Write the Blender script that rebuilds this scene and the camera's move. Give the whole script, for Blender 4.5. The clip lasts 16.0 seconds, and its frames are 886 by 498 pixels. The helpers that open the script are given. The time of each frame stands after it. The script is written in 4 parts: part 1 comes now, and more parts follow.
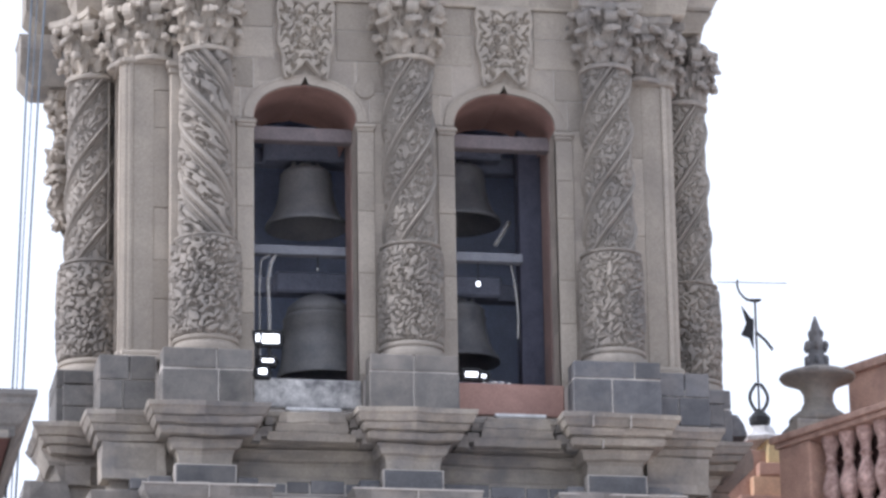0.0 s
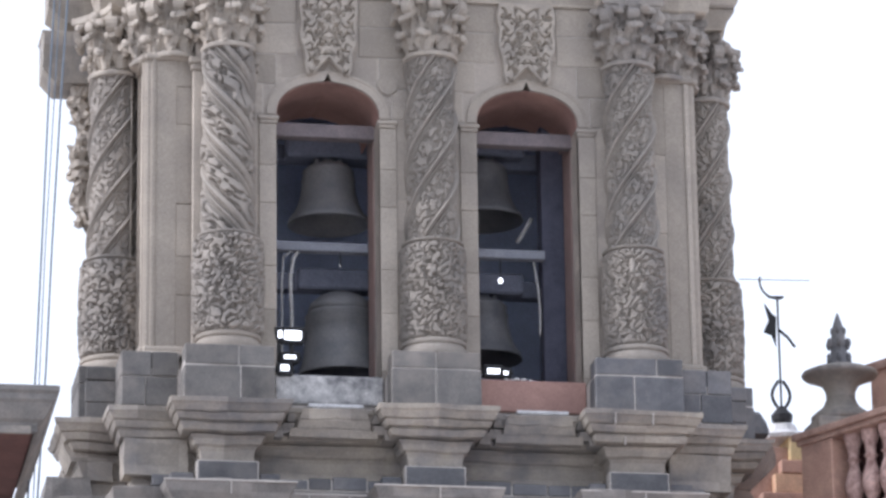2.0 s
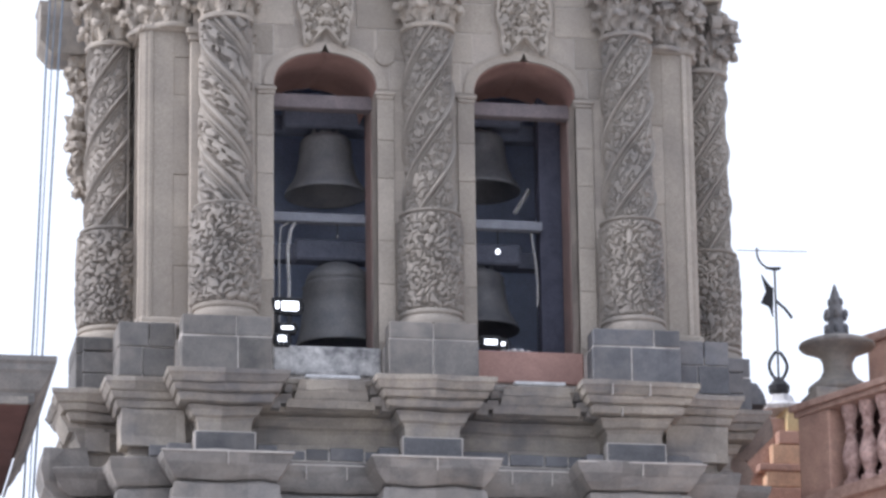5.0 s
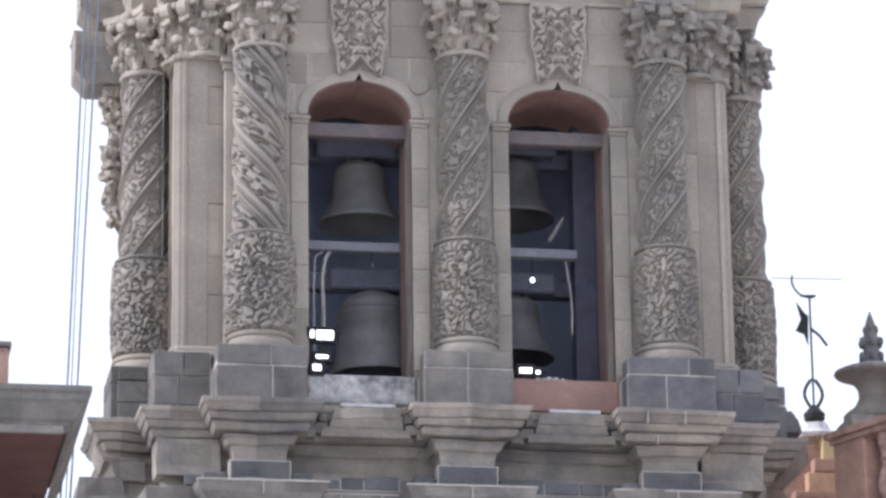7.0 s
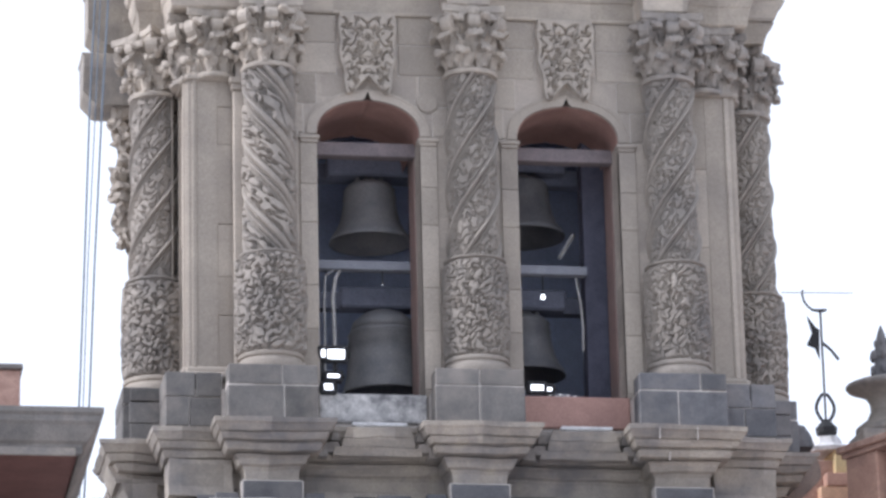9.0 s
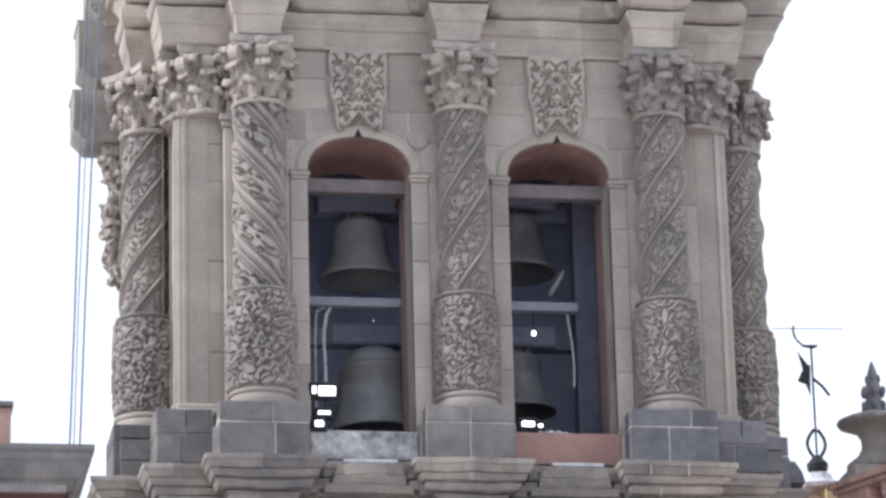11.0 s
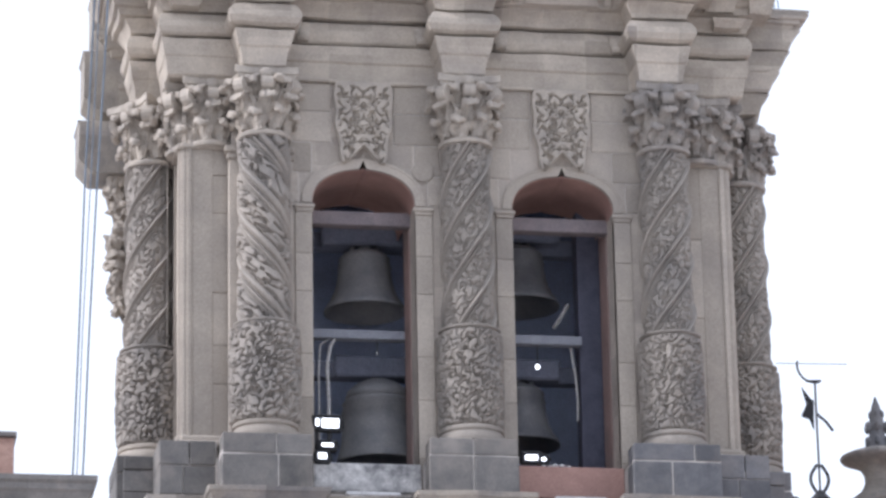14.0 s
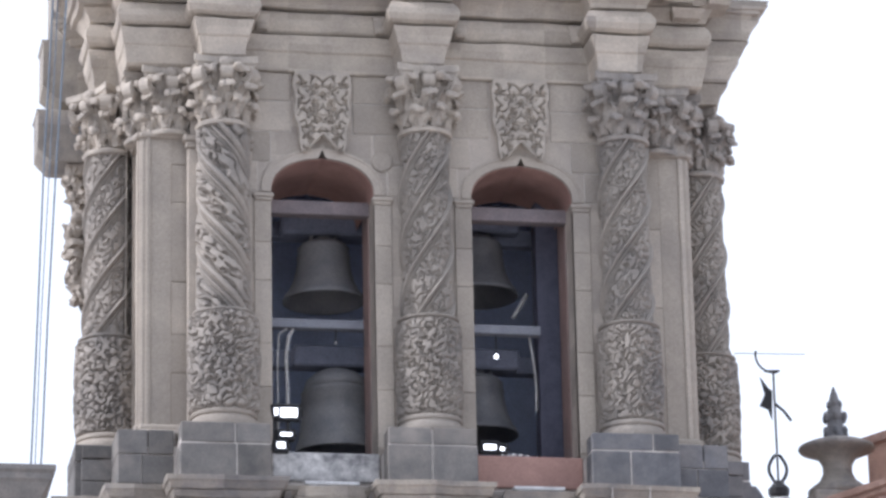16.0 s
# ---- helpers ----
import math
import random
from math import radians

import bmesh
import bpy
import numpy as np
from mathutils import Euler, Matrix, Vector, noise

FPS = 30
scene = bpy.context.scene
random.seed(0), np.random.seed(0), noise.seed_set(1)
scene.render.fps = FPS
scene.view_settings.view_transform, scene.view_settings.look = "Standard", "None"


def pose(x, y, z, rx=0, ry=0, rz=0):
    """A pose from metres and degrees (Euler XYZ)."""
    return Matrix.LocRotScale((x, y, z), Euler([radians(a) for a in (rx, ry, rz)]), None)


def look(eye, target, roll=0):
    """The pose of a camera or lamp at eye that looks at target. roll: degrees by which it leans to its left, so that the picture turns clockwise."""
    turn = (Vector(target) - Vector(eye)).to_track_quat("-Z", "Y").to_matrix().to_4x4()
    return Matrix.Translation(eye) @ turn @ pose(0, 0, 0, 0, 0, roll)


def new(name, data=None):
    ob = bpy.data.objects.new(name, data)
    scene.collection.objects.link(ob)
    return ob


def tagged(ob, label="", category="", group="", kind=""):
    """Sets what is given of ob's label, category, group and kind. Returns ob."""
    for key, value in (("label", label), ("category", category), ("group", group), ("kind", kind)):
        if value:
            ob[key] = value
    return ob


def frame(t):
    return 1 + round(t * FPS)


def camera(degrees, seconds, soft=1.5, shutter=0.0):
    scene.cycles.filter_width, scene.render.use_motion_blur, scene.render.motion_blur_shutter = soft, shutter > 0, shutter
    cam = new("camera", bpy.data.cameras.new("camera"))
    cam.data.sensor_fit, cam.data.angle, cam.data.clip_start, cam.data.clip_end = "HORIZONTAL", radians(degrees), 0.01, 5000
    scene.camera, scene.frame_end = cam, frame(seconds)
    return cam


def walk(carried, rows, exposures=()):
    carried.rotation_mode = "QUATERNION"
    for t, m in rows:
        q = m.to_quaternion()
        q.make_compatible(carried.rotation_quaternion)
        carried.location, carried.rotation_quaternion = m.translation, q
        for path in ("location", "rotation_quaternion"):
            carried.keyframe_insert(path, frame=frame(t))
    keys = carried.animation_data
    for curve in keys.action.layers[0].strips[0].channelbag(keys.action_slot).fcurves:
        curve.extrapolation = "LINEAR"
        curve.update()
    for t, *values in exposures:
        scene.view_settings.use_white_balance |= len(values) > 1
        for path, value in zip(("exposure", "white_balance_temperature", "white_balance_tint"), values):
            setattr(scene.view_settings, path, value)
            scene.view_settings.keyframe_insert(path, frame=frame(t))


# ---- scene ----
cam = camera(12.602, 16.0, soft=2.9)
EYE = (-9.134, -56.001, 1.6)
ROWS = [
    (0, 107.098, 0.932, -10.261),
    (0.5, 107.294, 0.933, -10.096),
    (1, 107.151, 0.874, -9.987),
    (1.5, 107.252, 0.788, -9.971),
    (2, 107.056, 0.761, -9.980),
    (2.5, 106.669, 0.814, -10.224),
    (3, 106.514, 0.754, -10.284),
    (3.5, 106.568, 0.769, -10.273),
    (5.8, 106.720, 0.808, -9.830),
    (6, 106.819, 0.865, -9.800),
    (6.5, 106.954, 0.766, -9.673),
    (7, 107.054, 0.739, -9.511),
    (7.5, 107.154, 0.892, -9.408),
    (8, 107.303, 1.129, -9.259),
    (10.3, 107.329, 1.424, -9.264),
    (10.5, 107.385, 1.449, -9.302),
    (11, 107.835, 1.396, -9.295),
    (11.2, 108.452, 1.354, -9.270),
    (11.5, 109.354, 1.291, -9.259),
    (11.8, 109.718, 1.184, -9.226),
    (12, 109.823, 1.113, -9.218),
    (12.2, 108.849, 1.058, -9.240),
    (12.5, 107.850, 0.975, -9.310),
    (13, 107.955, 1.035, -9.508),
    (13.5, 108.180, 1.058, -9.464),
    (14, 108.305, 1.065, -9.338),
    (14.5, 108.434, 1.096, -9.442),
    (15, 108.531, 1.198, -9.583),
    (15.5, 108.254, 1.198, -9.891),
    (16, 108.144, 1.154, -9.926),
]
walk(cam, [(t, pose(*EYE, rx, ry, rz)) for t, rx, ry, rz in ROWS], [(0.0, 0.10, 5800, 14), (16.0, 0.10, 5800, 14)])

# ---- world and sun: a bright hazy sky, veiled sun from the west side of the tower ----
SUN_EL, SUN_AZ = 36.0, 268.0          # azimuth clockwise from +y
world = bpy.data.worlds.new("sky")
scene.world = world
world.use_nodes = True
wn, wl = world.node_tree.nodes, world.node_tree.links
sky = wn.new("ShaderNodeTexSky")
sky.sky_type, sky.sun_disc = "NISHITA", False
sky.sun_elevation, sky.sun_rotation = radians(SUN_EL), radians(SUN_AZ)
sky.air_density, sky.dust_density = 1.0, 4.0
haze = wn.new("ShaderNodeMix")
haze.data_type = "RGBA"
haze.inputs["Factor"].default_value = 0.84
haze.inputs["B"].default_value = (9.25, 9.4, 9.6, 1)
wl.new(sky.outputs["Color"], haze.inputs["A"])
wl.new(haze.outputs["Result"], wn["Background"].inputs["Color"])
wn["Background"].inputs["Strength"].default_value = 0.132
sun = new("sun", bpy.data.lights.new("sun", "SUN"))
sun.data.energy, sun.data.angle, sun.data.color = 3.1, radians(3), (1.0, 0.94, 0.87)
a, e = radians(SUN_AZ), radians(SUN_EL)
sun.matrix_world = look((math.sin(a) * math.cos(e) * 80, math.cos(a) * math.cos(e) * 80, math.sin(e) * 80), (0, 0, 0))


# ---- materials ----
def mat(name, base, dark=None, scale=3.0, rough=0.85, bump=0.3, fine=40.0, metal=0.0, vary=0.0, stain=None, stain_amount=0.0, spec=0.3, blocks=None):
    """Mottled surface: two scales of colour noise, optional stain patches, fine relief, optional change from piece to piece."""
    m = bpy.data.materials.new(name)
    m.use_nodes = True
    n, l = m.node_tree.nodes, m.node_tree.links
    b = n["Principled BSDF"]
    b.inputs["Roughness"].default_value, b.inputs["Metallic"].default_value = rough, metal
    b.inputs["Specular IOR Level"].default_value = spec
    geo = n.new("ShaderNodeNewGeometry")
    dark = dark or tuple(c * 0.7 for c in base)

    def noise_tex(s, detail, r=0.6):
        t = n.new("ShaderNodeTexNoise")
        t.inputs["Scale"].default_value, t.inputs["Detail"].default_value, t.inputs["Roughness"].default_value = s, detail, r
        l.new(geo.outputs["Position"], t.inputs["Vector"])
        return t

    def ramp(src, lo, hi):
        r = n.new("ShaderNodeMapRange")
        r.inputs["From Min"].default_value, r.inputs["From Max"].default_value = lo, hi
        l.new(src, r.inputs["Value"])
        return r.outputs["Result"]

    def mix(fac, c1, c2, kind="MIX"):
        x = n.new("ShaderNodeMix")
        x.data_type, x.blend_type = "RGBA", kind
        for key, v in (("Factor", fac), ("A", c1), ("B", c2)):
            if hasattr(v, "is_output"):
                l.new(v, x.inputs[key])
            else:
                x.inputs[key].default_value = v
        return x.outputs["Result"]

    big, small = noise_tex(scale, 4), noise_tex(fine, 3, 0.7)
    col = mix(ramp(big.outputs["Fac"], 0.32, 0.68), (*dark, 1), (*base, 1))
    grey = n.new("ShaderNodeMapRange")
    grey.inputs["From Min"].default_value, grey.inputs["From Max"].default_value = 0.25, 0.75
    grey.inputs["To Min"].default_value, grey.inputs["To Max"].default_value = 0.78, 1.2
    l.new(small.outputs["Fac"], grey.inputs["Value"])
    vec = n.new("ShaderNodeCombineColor")
    for k in ("Red", "Green", "Blue"):
        l.new(grey.outputs["Result"], vec.inputs[k])
    col = mix(1.0, col, vec.outputs["Color"], "MULTIPLY")
    if stain:
        st = noise_tex(scale * 0.45, 5, 0.65)
        s = n.new("ShaderNodeMath")
        s.operation = "MULTIPLY"
        l.new(ramp(st.outputs["Fac"], 0.48, 0.66), s.inputs[0])
        s.inputs[1].default_value = stain_amount
        col = mix(s.outputs[0], col, (*stain, 1))
    if blocks:
        snap = n.new("ShaderNodeVectorMath")
        snap.operation = "SNAP"
        snap.inputs[1].default_value = blocks
        l.new(geo.outputs["Position"], snap.inputs[0])
        wn_ = n.new("ShaderNodeTexWhiteNoise")
        l.new(snap.outputs["Vector"], wn_.inputs["Vector"])
        tone = n.new("ShaderNodeMapRange")
        tone.inputs["To Min"].default_value, tone.inputs["To Max"].default_value = 0.82, 1.15
        l.new(wn_.outputs["Value"], tone.inputs["Value"])
        hs = n.new("ShaderNodeHueSaturation")
        l.new(tone.outputs["Result"], hs.inputs["Value"])
        l.new(col, hs.inputs["Color"])
        col = hs.outputs["Color"]
    if vary:
        info = n.new("ShaderNodeObjectInfo")
        v = n.new("ShaderNodeMapRange")
        v.inputs["To Min"].default_value, v.inputs["To Max"].default_value = 1 - vary, 1 + vary
        l.new(info.outputs["Random"], v.inputs["Value"])
        hsv = n.new("ShaderNodeHueSaturation")
        l.new(v.outputs["Result"], hsv.inputs["Value"])
        l.new(col, hsv.inputs["Color"])
        col = hsv.outputs["Color"]
    l.new(col, b.inputs["Base Color"])
    if bump:
        bp = n.new("ShaderNodeBump")
        bp.inputs["Strength"].default_value, bp.inputs["Distance"].default_value = bump, 0.02
        l.new(small.outputs["Fac"], bp.inputs["Height"])
        l.new(bp.outputs["Normal"], b.inputs["Normal"])
    return m


def lit(name, colour, power):
    m = bpy.data.materials.new(name)
    m.use_nodes = True
    b = m.node_tree.nodes["Principled BSDF"]
    b.inputs["Base Color"].default_value = (*colour, 1)
    b.inputs["Emission Color"].default_value, b.inputs["Emission Strength"].default_value = (*colour, 1), power
    return m


STONE = mat("warm_cantera_stone", (0.50, 0.446, 0.387), (0.41, 0.366, 0.322), 1.6, blocks=(0.67, 0.9, 0.43), stain=(0.20, 0.185, 0.18), stain_amount=0.45)
BLOCK = mat("ashlar_stone", (0.45, 0.402, 0.345), (0.36, 0.322, 0.28), 1.3, vary=0.17, stain=(0.23, 0.21, 0.2), stain_amount=0.35)
CARVED = mat("carved_stone", (0.51, 0.458, 0.393), (0.36, 0.325, 0.286), 4.0, bump=0.45, fine=55, stain=(0.21, 0.195, 0.185), stain_amount=0.4)
# CARVED for right-hand capitals, with that side's shade and stains in its colour
GREYCARVED = mat("shaded_stained_carved_stone", (0.42, 0.38, 0.338), (0.275, 0.252, 0.23), 4.0, bump=0.45, fine=55, stain=(0.15, 0.148, 0.155), stain_amount=0.5)
SHAFT = mat("carved_shaft_stone", (0.365, 0.33, 0.292), (0.27, 0.247, 0.222), 2.2, bump=0.45, fine=55, vary=0.08, stain=(0.165, 0.158, 0.152), stain_amount=0.6)
# darker copy of SHAFT: weaker light on middle and right columns put into colour
SHAFTGREY = mat("shaded_grey_carved_stone", (0.345, 0.314, 0.278), (0.255, 0.232, 0.207), 2.2, bump=0.45, fine=55, vary=0.08, stain=(0.15, 0.146, 0.146), stain_amount=0.6)
GREY = mat("weathered_grey_stone", (0.255, 0.24, 0.226), (0.165, 0.16, 0.158), 2.6, vary=0.18, blocks=(0.63, 0.8, 0.47), stain=(0.32, 0.29, 0.26), stain_amount=0.65)
PLINTH = mat("weathered_brown_grey_stone", (0.19, 0.182, 0.173), (0.12, 0.118, 0.118), 2.6, vary=0.2, stain=(0.28, 0.255, 0.23), stain_amount=0.65)
SLATE = mat("blue_grey_stained_stone", (0.16, 0.162, 0.173), (0.105, 0.108, 0.118), 3.0, vary=0.2, stain=(0.26, 0.245, 0.235), stain_amount=0.5)
MORTAR = mat("pale_mortar", (0.58, 0.55, 0.51), (0.45, 0.42, 0.40), 6, bump=0.2)
ORANGE = mat("faded_red_limewash", (0.42, 0.262, 0.222), (0.33, 0.205, 0.178), 2.2, bump=0.15, stain=(0.2, 0.12, 0.11), stain_amount=0.5)
FADEDPINK = mat("worn_pink_limewash", (0.38, 0.262, 0.235), (0.28, 0.20, 0.185), 2.0, bump=0.15, stain=(0.24, 0.225, 0.22), stain_amount=0.6)
# the bluish veil of hazy air in the chamber is put into this plaster's colour
INSIDE = mat("haze_tinted_inner_plaster", (0.49, 0.565, 0.75), (0.39, 0.455, 0.62), 2.0)
WOOD = mat("grey_old_timber", (0.235, 0.20, 0.205), (0.17, 0.15, 0.16), 5, bump=0.3)
BRONZE = mat("dull_bronze", (0.31, 0.305, 0.305), (0.215, 0.22, 0.235), 3, rough=0.6, metal=0.15, bump=0.1)
# copy of BRONZE with the dimness of the right opening put into its colour
SHADEBRONZE = mat("shaded_bronze", (0.20, 0.20, 0.205), (0.13, 0.135, 0.15), 3, rough=0.55, metal=0.15, bump=0.1)
IRON = mat("dark_iron", (0.035, 0.036, 0.04), None, 8, rough=0.6, bump=0.1)
POST = mat("dark_timber_and_floor_shade", (0.115, 0.12, 0.165), None, 5, bump=0.3)
LEDGE = mat("stained_brown_grey_stone", (0.405, 0.365, 0.312), (0.27, 0.248, 0.226), 2.0, blocks=(0.57, 0.8, 0.31), stain=(0.17, 0.168, 0.178), stain_amount=0.85)
ENTAB = mat("pale_cantera_stone", (0.50, 0.447, 0.38), (0.375, 0.333, 0.286), 2.2, blocks=(0.61, 0.8, 0.37), stain=(0.25, 0.23, 0.225), stain_amount=0.4)
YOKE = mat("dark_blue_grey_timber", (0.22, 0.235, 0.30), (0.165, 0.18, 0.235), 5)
BEAM = mat("pale_blue_grey_timber", (0.33, 0.345, 0.39), (0.26, 0.275, 0.32), 5, bump=0.3)
ROPE = mat("pale_rope", (0.66, 0.65, 0.64), None, 20)
PALECABLE = mat("pale_blue_cable", (0.30, 0.46, 0.55), None, 5, rough=0.5, bump=0)
CABLE = mat("blue_grey_cable", (0.17, 0.21, 0.26), None, 5, rough=0.5, bump=0)
LAMP = lit("bright_lamp_glass", (1, 1, 1), 3.0)
RUBBLE = mat("rubble_with_lime", (0.66, 0.65, 0.64), (0.20, 0.20, 0.21), 6, bump=0.6)
TERRACOTTA = mat("terracotta_render", (0.60, 0.39, 0.305), (0.47, 0.295, 0.235), 2.5, bump=0.25, vary=0.1, stain=(0.25, 0.17, 0.15), stain_amount=0.6)
PINKSTONE = mat("pink_carved_stone", (0.56, 0.38, 0.31), (0.36, 0.23, 0.19), 6, bump=0.4)
BROWNSTONE = mat("rust_stained_stone", (0.30, 0.235, 0.195), (0.20, 0.155, 0.135), 3.0, vary=0.1, stain=(0.14, 0.125, 0.125), stain_amount=0.5)
PEACH = mat("peach_limewash", (0.80, 0.56, 0.38), (0.66, 0.43, 0.29), 3, bump=0.2, stain=(0.33, 0.2, 0.16), stain_amount=0.5)
BALUSTER = mat("pale_pink_stone", (0.70, 0.50, 0.45), (0.30, 0.185, 0.165), 9, bump=0.4, vary=0.15)
YELLOW = mat("yellow_limewash", (0.66, 0.53, 0.30), (0.58, 0.42, 0.24), 3, bump=0.2)
MAROON = mat("maroon_render", (0.15, 0.078, 0.07), (0.095, 0.05, 0.047), 1.5, bump=0.15)
DIMRED = mat("dim_red_limewash", (0.24, 0.125, 0.115), (0.15, 0.085, 0.085), 1.6, bump=0.15, stain=(0.08, 0.08, 0.11), stain_amount=0.8)
# shade between the balusters as a colour, darker than MAROON
GAPSHADE = mat("maroon_gap_shade", (0.075, 0.04, 0.04), (0.05, 0.028, 0.03), 2.5, bump=0.15)
# the sky's blue in the panes is put into the base colour
GLASS = mat("sky_tinted_window_glass", (0.28, 0.42, 0.55), None, 2, rough=0.15, bump=0, spec=0.6)
WHITE = mat("white_paint", (0.75, 0.75, 0.76), None, 8, bump=0.1)
PAVING = mat("paving", (0.52, 0.49, 0.46), (0.44, 0.42, 0.40), 0.8, bump=0.3)


# ---- mesh helpers ----
def part(name, bm, material, parent=None, label="", smooth=False):
    """Links a bmesh as one mesh object under a thing or a part."""
    me = bpy.data.meshes.new(name)
    bmesh.ops.recalc_face_normals(bm, faces=bm.faces)
    bm.to_mesh(me)
    bm.free()
    me.materials.append(material)
    if smooth:
        me.polygons.foreach_set("use_smooth", [True] * len(me.polygons))
    ob = new(name, me)
    ob.parent = parent
    return tagged(ob, label=label)


def shared(name, me, parent, m):
    ob = new(name, me)
    ob.parent = parent
    ob.matrix_basis = m
    return ob


def empty(name, label, category, parent=None, m=None, kind="", group=""):
    ob = new(name)
    if m:
        ob.matrix_basis = m
    ob.parent = parent
    return tagged(ob, label=label, category=category, kind=kind, group=group)


def box(bm, x0, x1, y0, y1, z0, z1, m=None, chamfer=0.0):
    r = bmesh.ops.create_cube(bm, size=1.0)
    vs = r["verts"]
    bmesh.ops.scale(bm, vec=(x1 - x0, y1 - y0, z1 - z0), verts=vs)
    bmesh.ops.translate(bm, vec=((x0 + x1) / 2, (y0 + y1) / 2, (z0 + z1) / 2), verts=vs)
    if chamfer:
        es = {e for v in vs for e in v.link_edges}
        out = bmesh.ops.bevel(bm, geom=list(es), offset=chamfer, segments=1, affect="EDGES")
        vs = list({v for f in out["faces"] for v in f.verts} | {v for v in vs if v.is_valid})
    if m:
        bmesh.ops.transform(bm, matrix=m, verts=vs)
    return vs


def boxes(*rows, chamfer=0.0):
    bm = bmesh.new()
    for r in rows:
        box(bm, *r, chamfer=chamfer)
    return bm


def revolve(bm, profile, n=32, centre=(0, 0), sweep=None):
    """Turns (radius, height) pairs round a vertical axis."""
    rings = []
    for r, z in profile:
        rings.append([bm.verts.new((centre[0] + r * math.cos(2 * math.pi * i / n), centre[1] + r * math.sin(2 * math.pi * i / n), z)) for i in range(n)])
    for lo, hi in zip(rings, rings[1:]):
        for i in range(n):
            bm.faces.new((lo[i], lo[(i + 1) % n], hi[(i + 1) % n], hi[i]))
    bm.faces.new(list(reversed(rings[0])))
    bm.faces.new(rings[-1])
    return bm


def tube(bm, points, r, n=6):
    pts = [Vector(p) for p in points]
    rings = []
    for i, p in enumerate(pts):
        d = (pts[min(i + 1, len(pts) - 1)] - pts[max(i - 1, 0)]).normalized()
        u = d.orthogonal().normalized()
        if rings and u.dot(last) < 0:
            u = -u
        last = u
        w = d.cross(u)
        rings.append([bm.verts.new(p + r * (math.cos(2 * math.pi * k / n) * u + math.sin(2 * math.pi * k / n) * w)) for k in range(n)])
    for lo, hi in zip(rings, rings[1:]):
        for k in range(n):
            bm.faces.new((lo[k], lo[(k + 1) % n], hi[(k + 1) % n], hi[k]))
    bm.faces.new(rings[0])
    bm.faces.new(rings[-1])
    return bm


def worms(x, y, z, s, seed):
    """Winding carved ribs: 0 in a groove, 1 on a rib."""
    wx = noise.noise((x * s * 0.7 + seed, y * s * 0.7, z * s * 0.7))
    wy = noise.noise((x * s * 0.7, y * s * 0.7 + seed + 9, z * s * 0.7))
    v = abs(noise.noise((x * s + wx * 0.9, y * s + wy * 0.9, z * s * 0.8 + wx * 0.8 + seed)))
    return min(1, max(0, (v - 0.07) / 0.10))


def draw_in(y):
    """The tower is less deep than wide: its rear part is drawn in."""
    return y if y < -2.2 else -2.2 + (y + 2.2) * 0.33


def draw_in_mesh(bm):
    for v in bm.verts:
        v.co.y = draw_in(v.co.y)
    return bm


def rot90(p, k):
    x, y = p
    for _ in range(k % 4):
        x, y = -y, x
    return x, y


# ---- plan of the tower: a square with stepped corners that breaks forward at each column ----
COLX, WALL, AXIS = 2.8, 4.0, 4.2


def plan(h, oc, ow, west=0.74, cols=COLX):
    """One ring of the tower's outline, with a square step at each corner: h half-width of a column's break, oc its reach past the column axes, ow the reach of the bays past the wall."""
    dw, dc, q = WALL + ow, AXIS + oc, 3.84 + oc * 0.72
    side = [(-q, -q), (-cols - h, -q), (-cols - h, -dc), (-cols + h, -dc), (-cols + h, -dw), (-h, -dw), (-h, -dc), (h, -dc), (h, -dw),
            (cols - h, -dw), (cols - h, -dc), (cols + h, -dc), (cols + h, -q)]
    ring = []
    for x, y in (rot90(p, k) for k in range(4) for p in side):
        if abs(x) > AXIS and y > -3.7:      # the breaks along the flanks reach less far, but for the east one
            x = math.copysign(AXIS + (abs(x) - AXIS) * (0.70 if y > -2.0 else 1.02 if x > 0 else west), x)
        ring.append((x, draw_in(y)))
    return ring


def loft(rings, top=False, bottom=False, wear=0.018, west=0.74):
    """Rings (z, h, oc, ow) joined upwards into one moulded band round the tower; long runs are cut up and worn a little."""
    bm = bmesh.new()
    ref = plan(*rings[len(rings) // 2][1:], west)
    cuts = [max(1, round(math.dist(p, q) / 0.22)) if min(p[1], q[1]) < 0.5 else 1 for p, q in zip(ref, ref[1:] + ref[:1])]
    loops = []
    for z, h, oc, ow in rings:
        pts = plan(h, oc, ow, west)
        loop = []
        for (xa, ya), (xb, yb), n in zip(pts, pts[1:] + pts[:1], cuts):
            for i in range(n):
                t = i / n
                p = Vector((xa + (xb - xa) * t, ya + (yb - ya) * t, z))
                loop.append(bm.verts.new(p + wear * Vector(noise.noise_vector(p * 2.3)) + 0.5 * wear * Vector(noise.noise_vector(p * 9))))
        loops.append(loop)
    for lo, hi in zip(loops, loops[1:]):
        for i in range(len(lo)):
            j = (i + 1) % len(lo)
            bm.faces.new((lo[i], lo[j], hi[j], hi[i]))
    if top:
        bm.faces.new(loops[-1])
    if bottom:
        bm.faces.new(list(reversed(loops[0])))
    return bm


def soften(ob, width=0.02):
    m = ob.modifiers.new("worn_edges", "BEVEL")
    m.width, m.segments, m.limit_method, m.angle_limit = width, 2, "ANGLE", radians(35)
    return ob


# ---- ground and tower body ----
bm = bmesh.new()
bmesh.ops.create_grid(bm, x_segments=4, y_segments=4, size=1500)
tagged(part("ground", bm, PAVING, None, "grey-brown stone paving of the square"), category="ground", kind="structure")

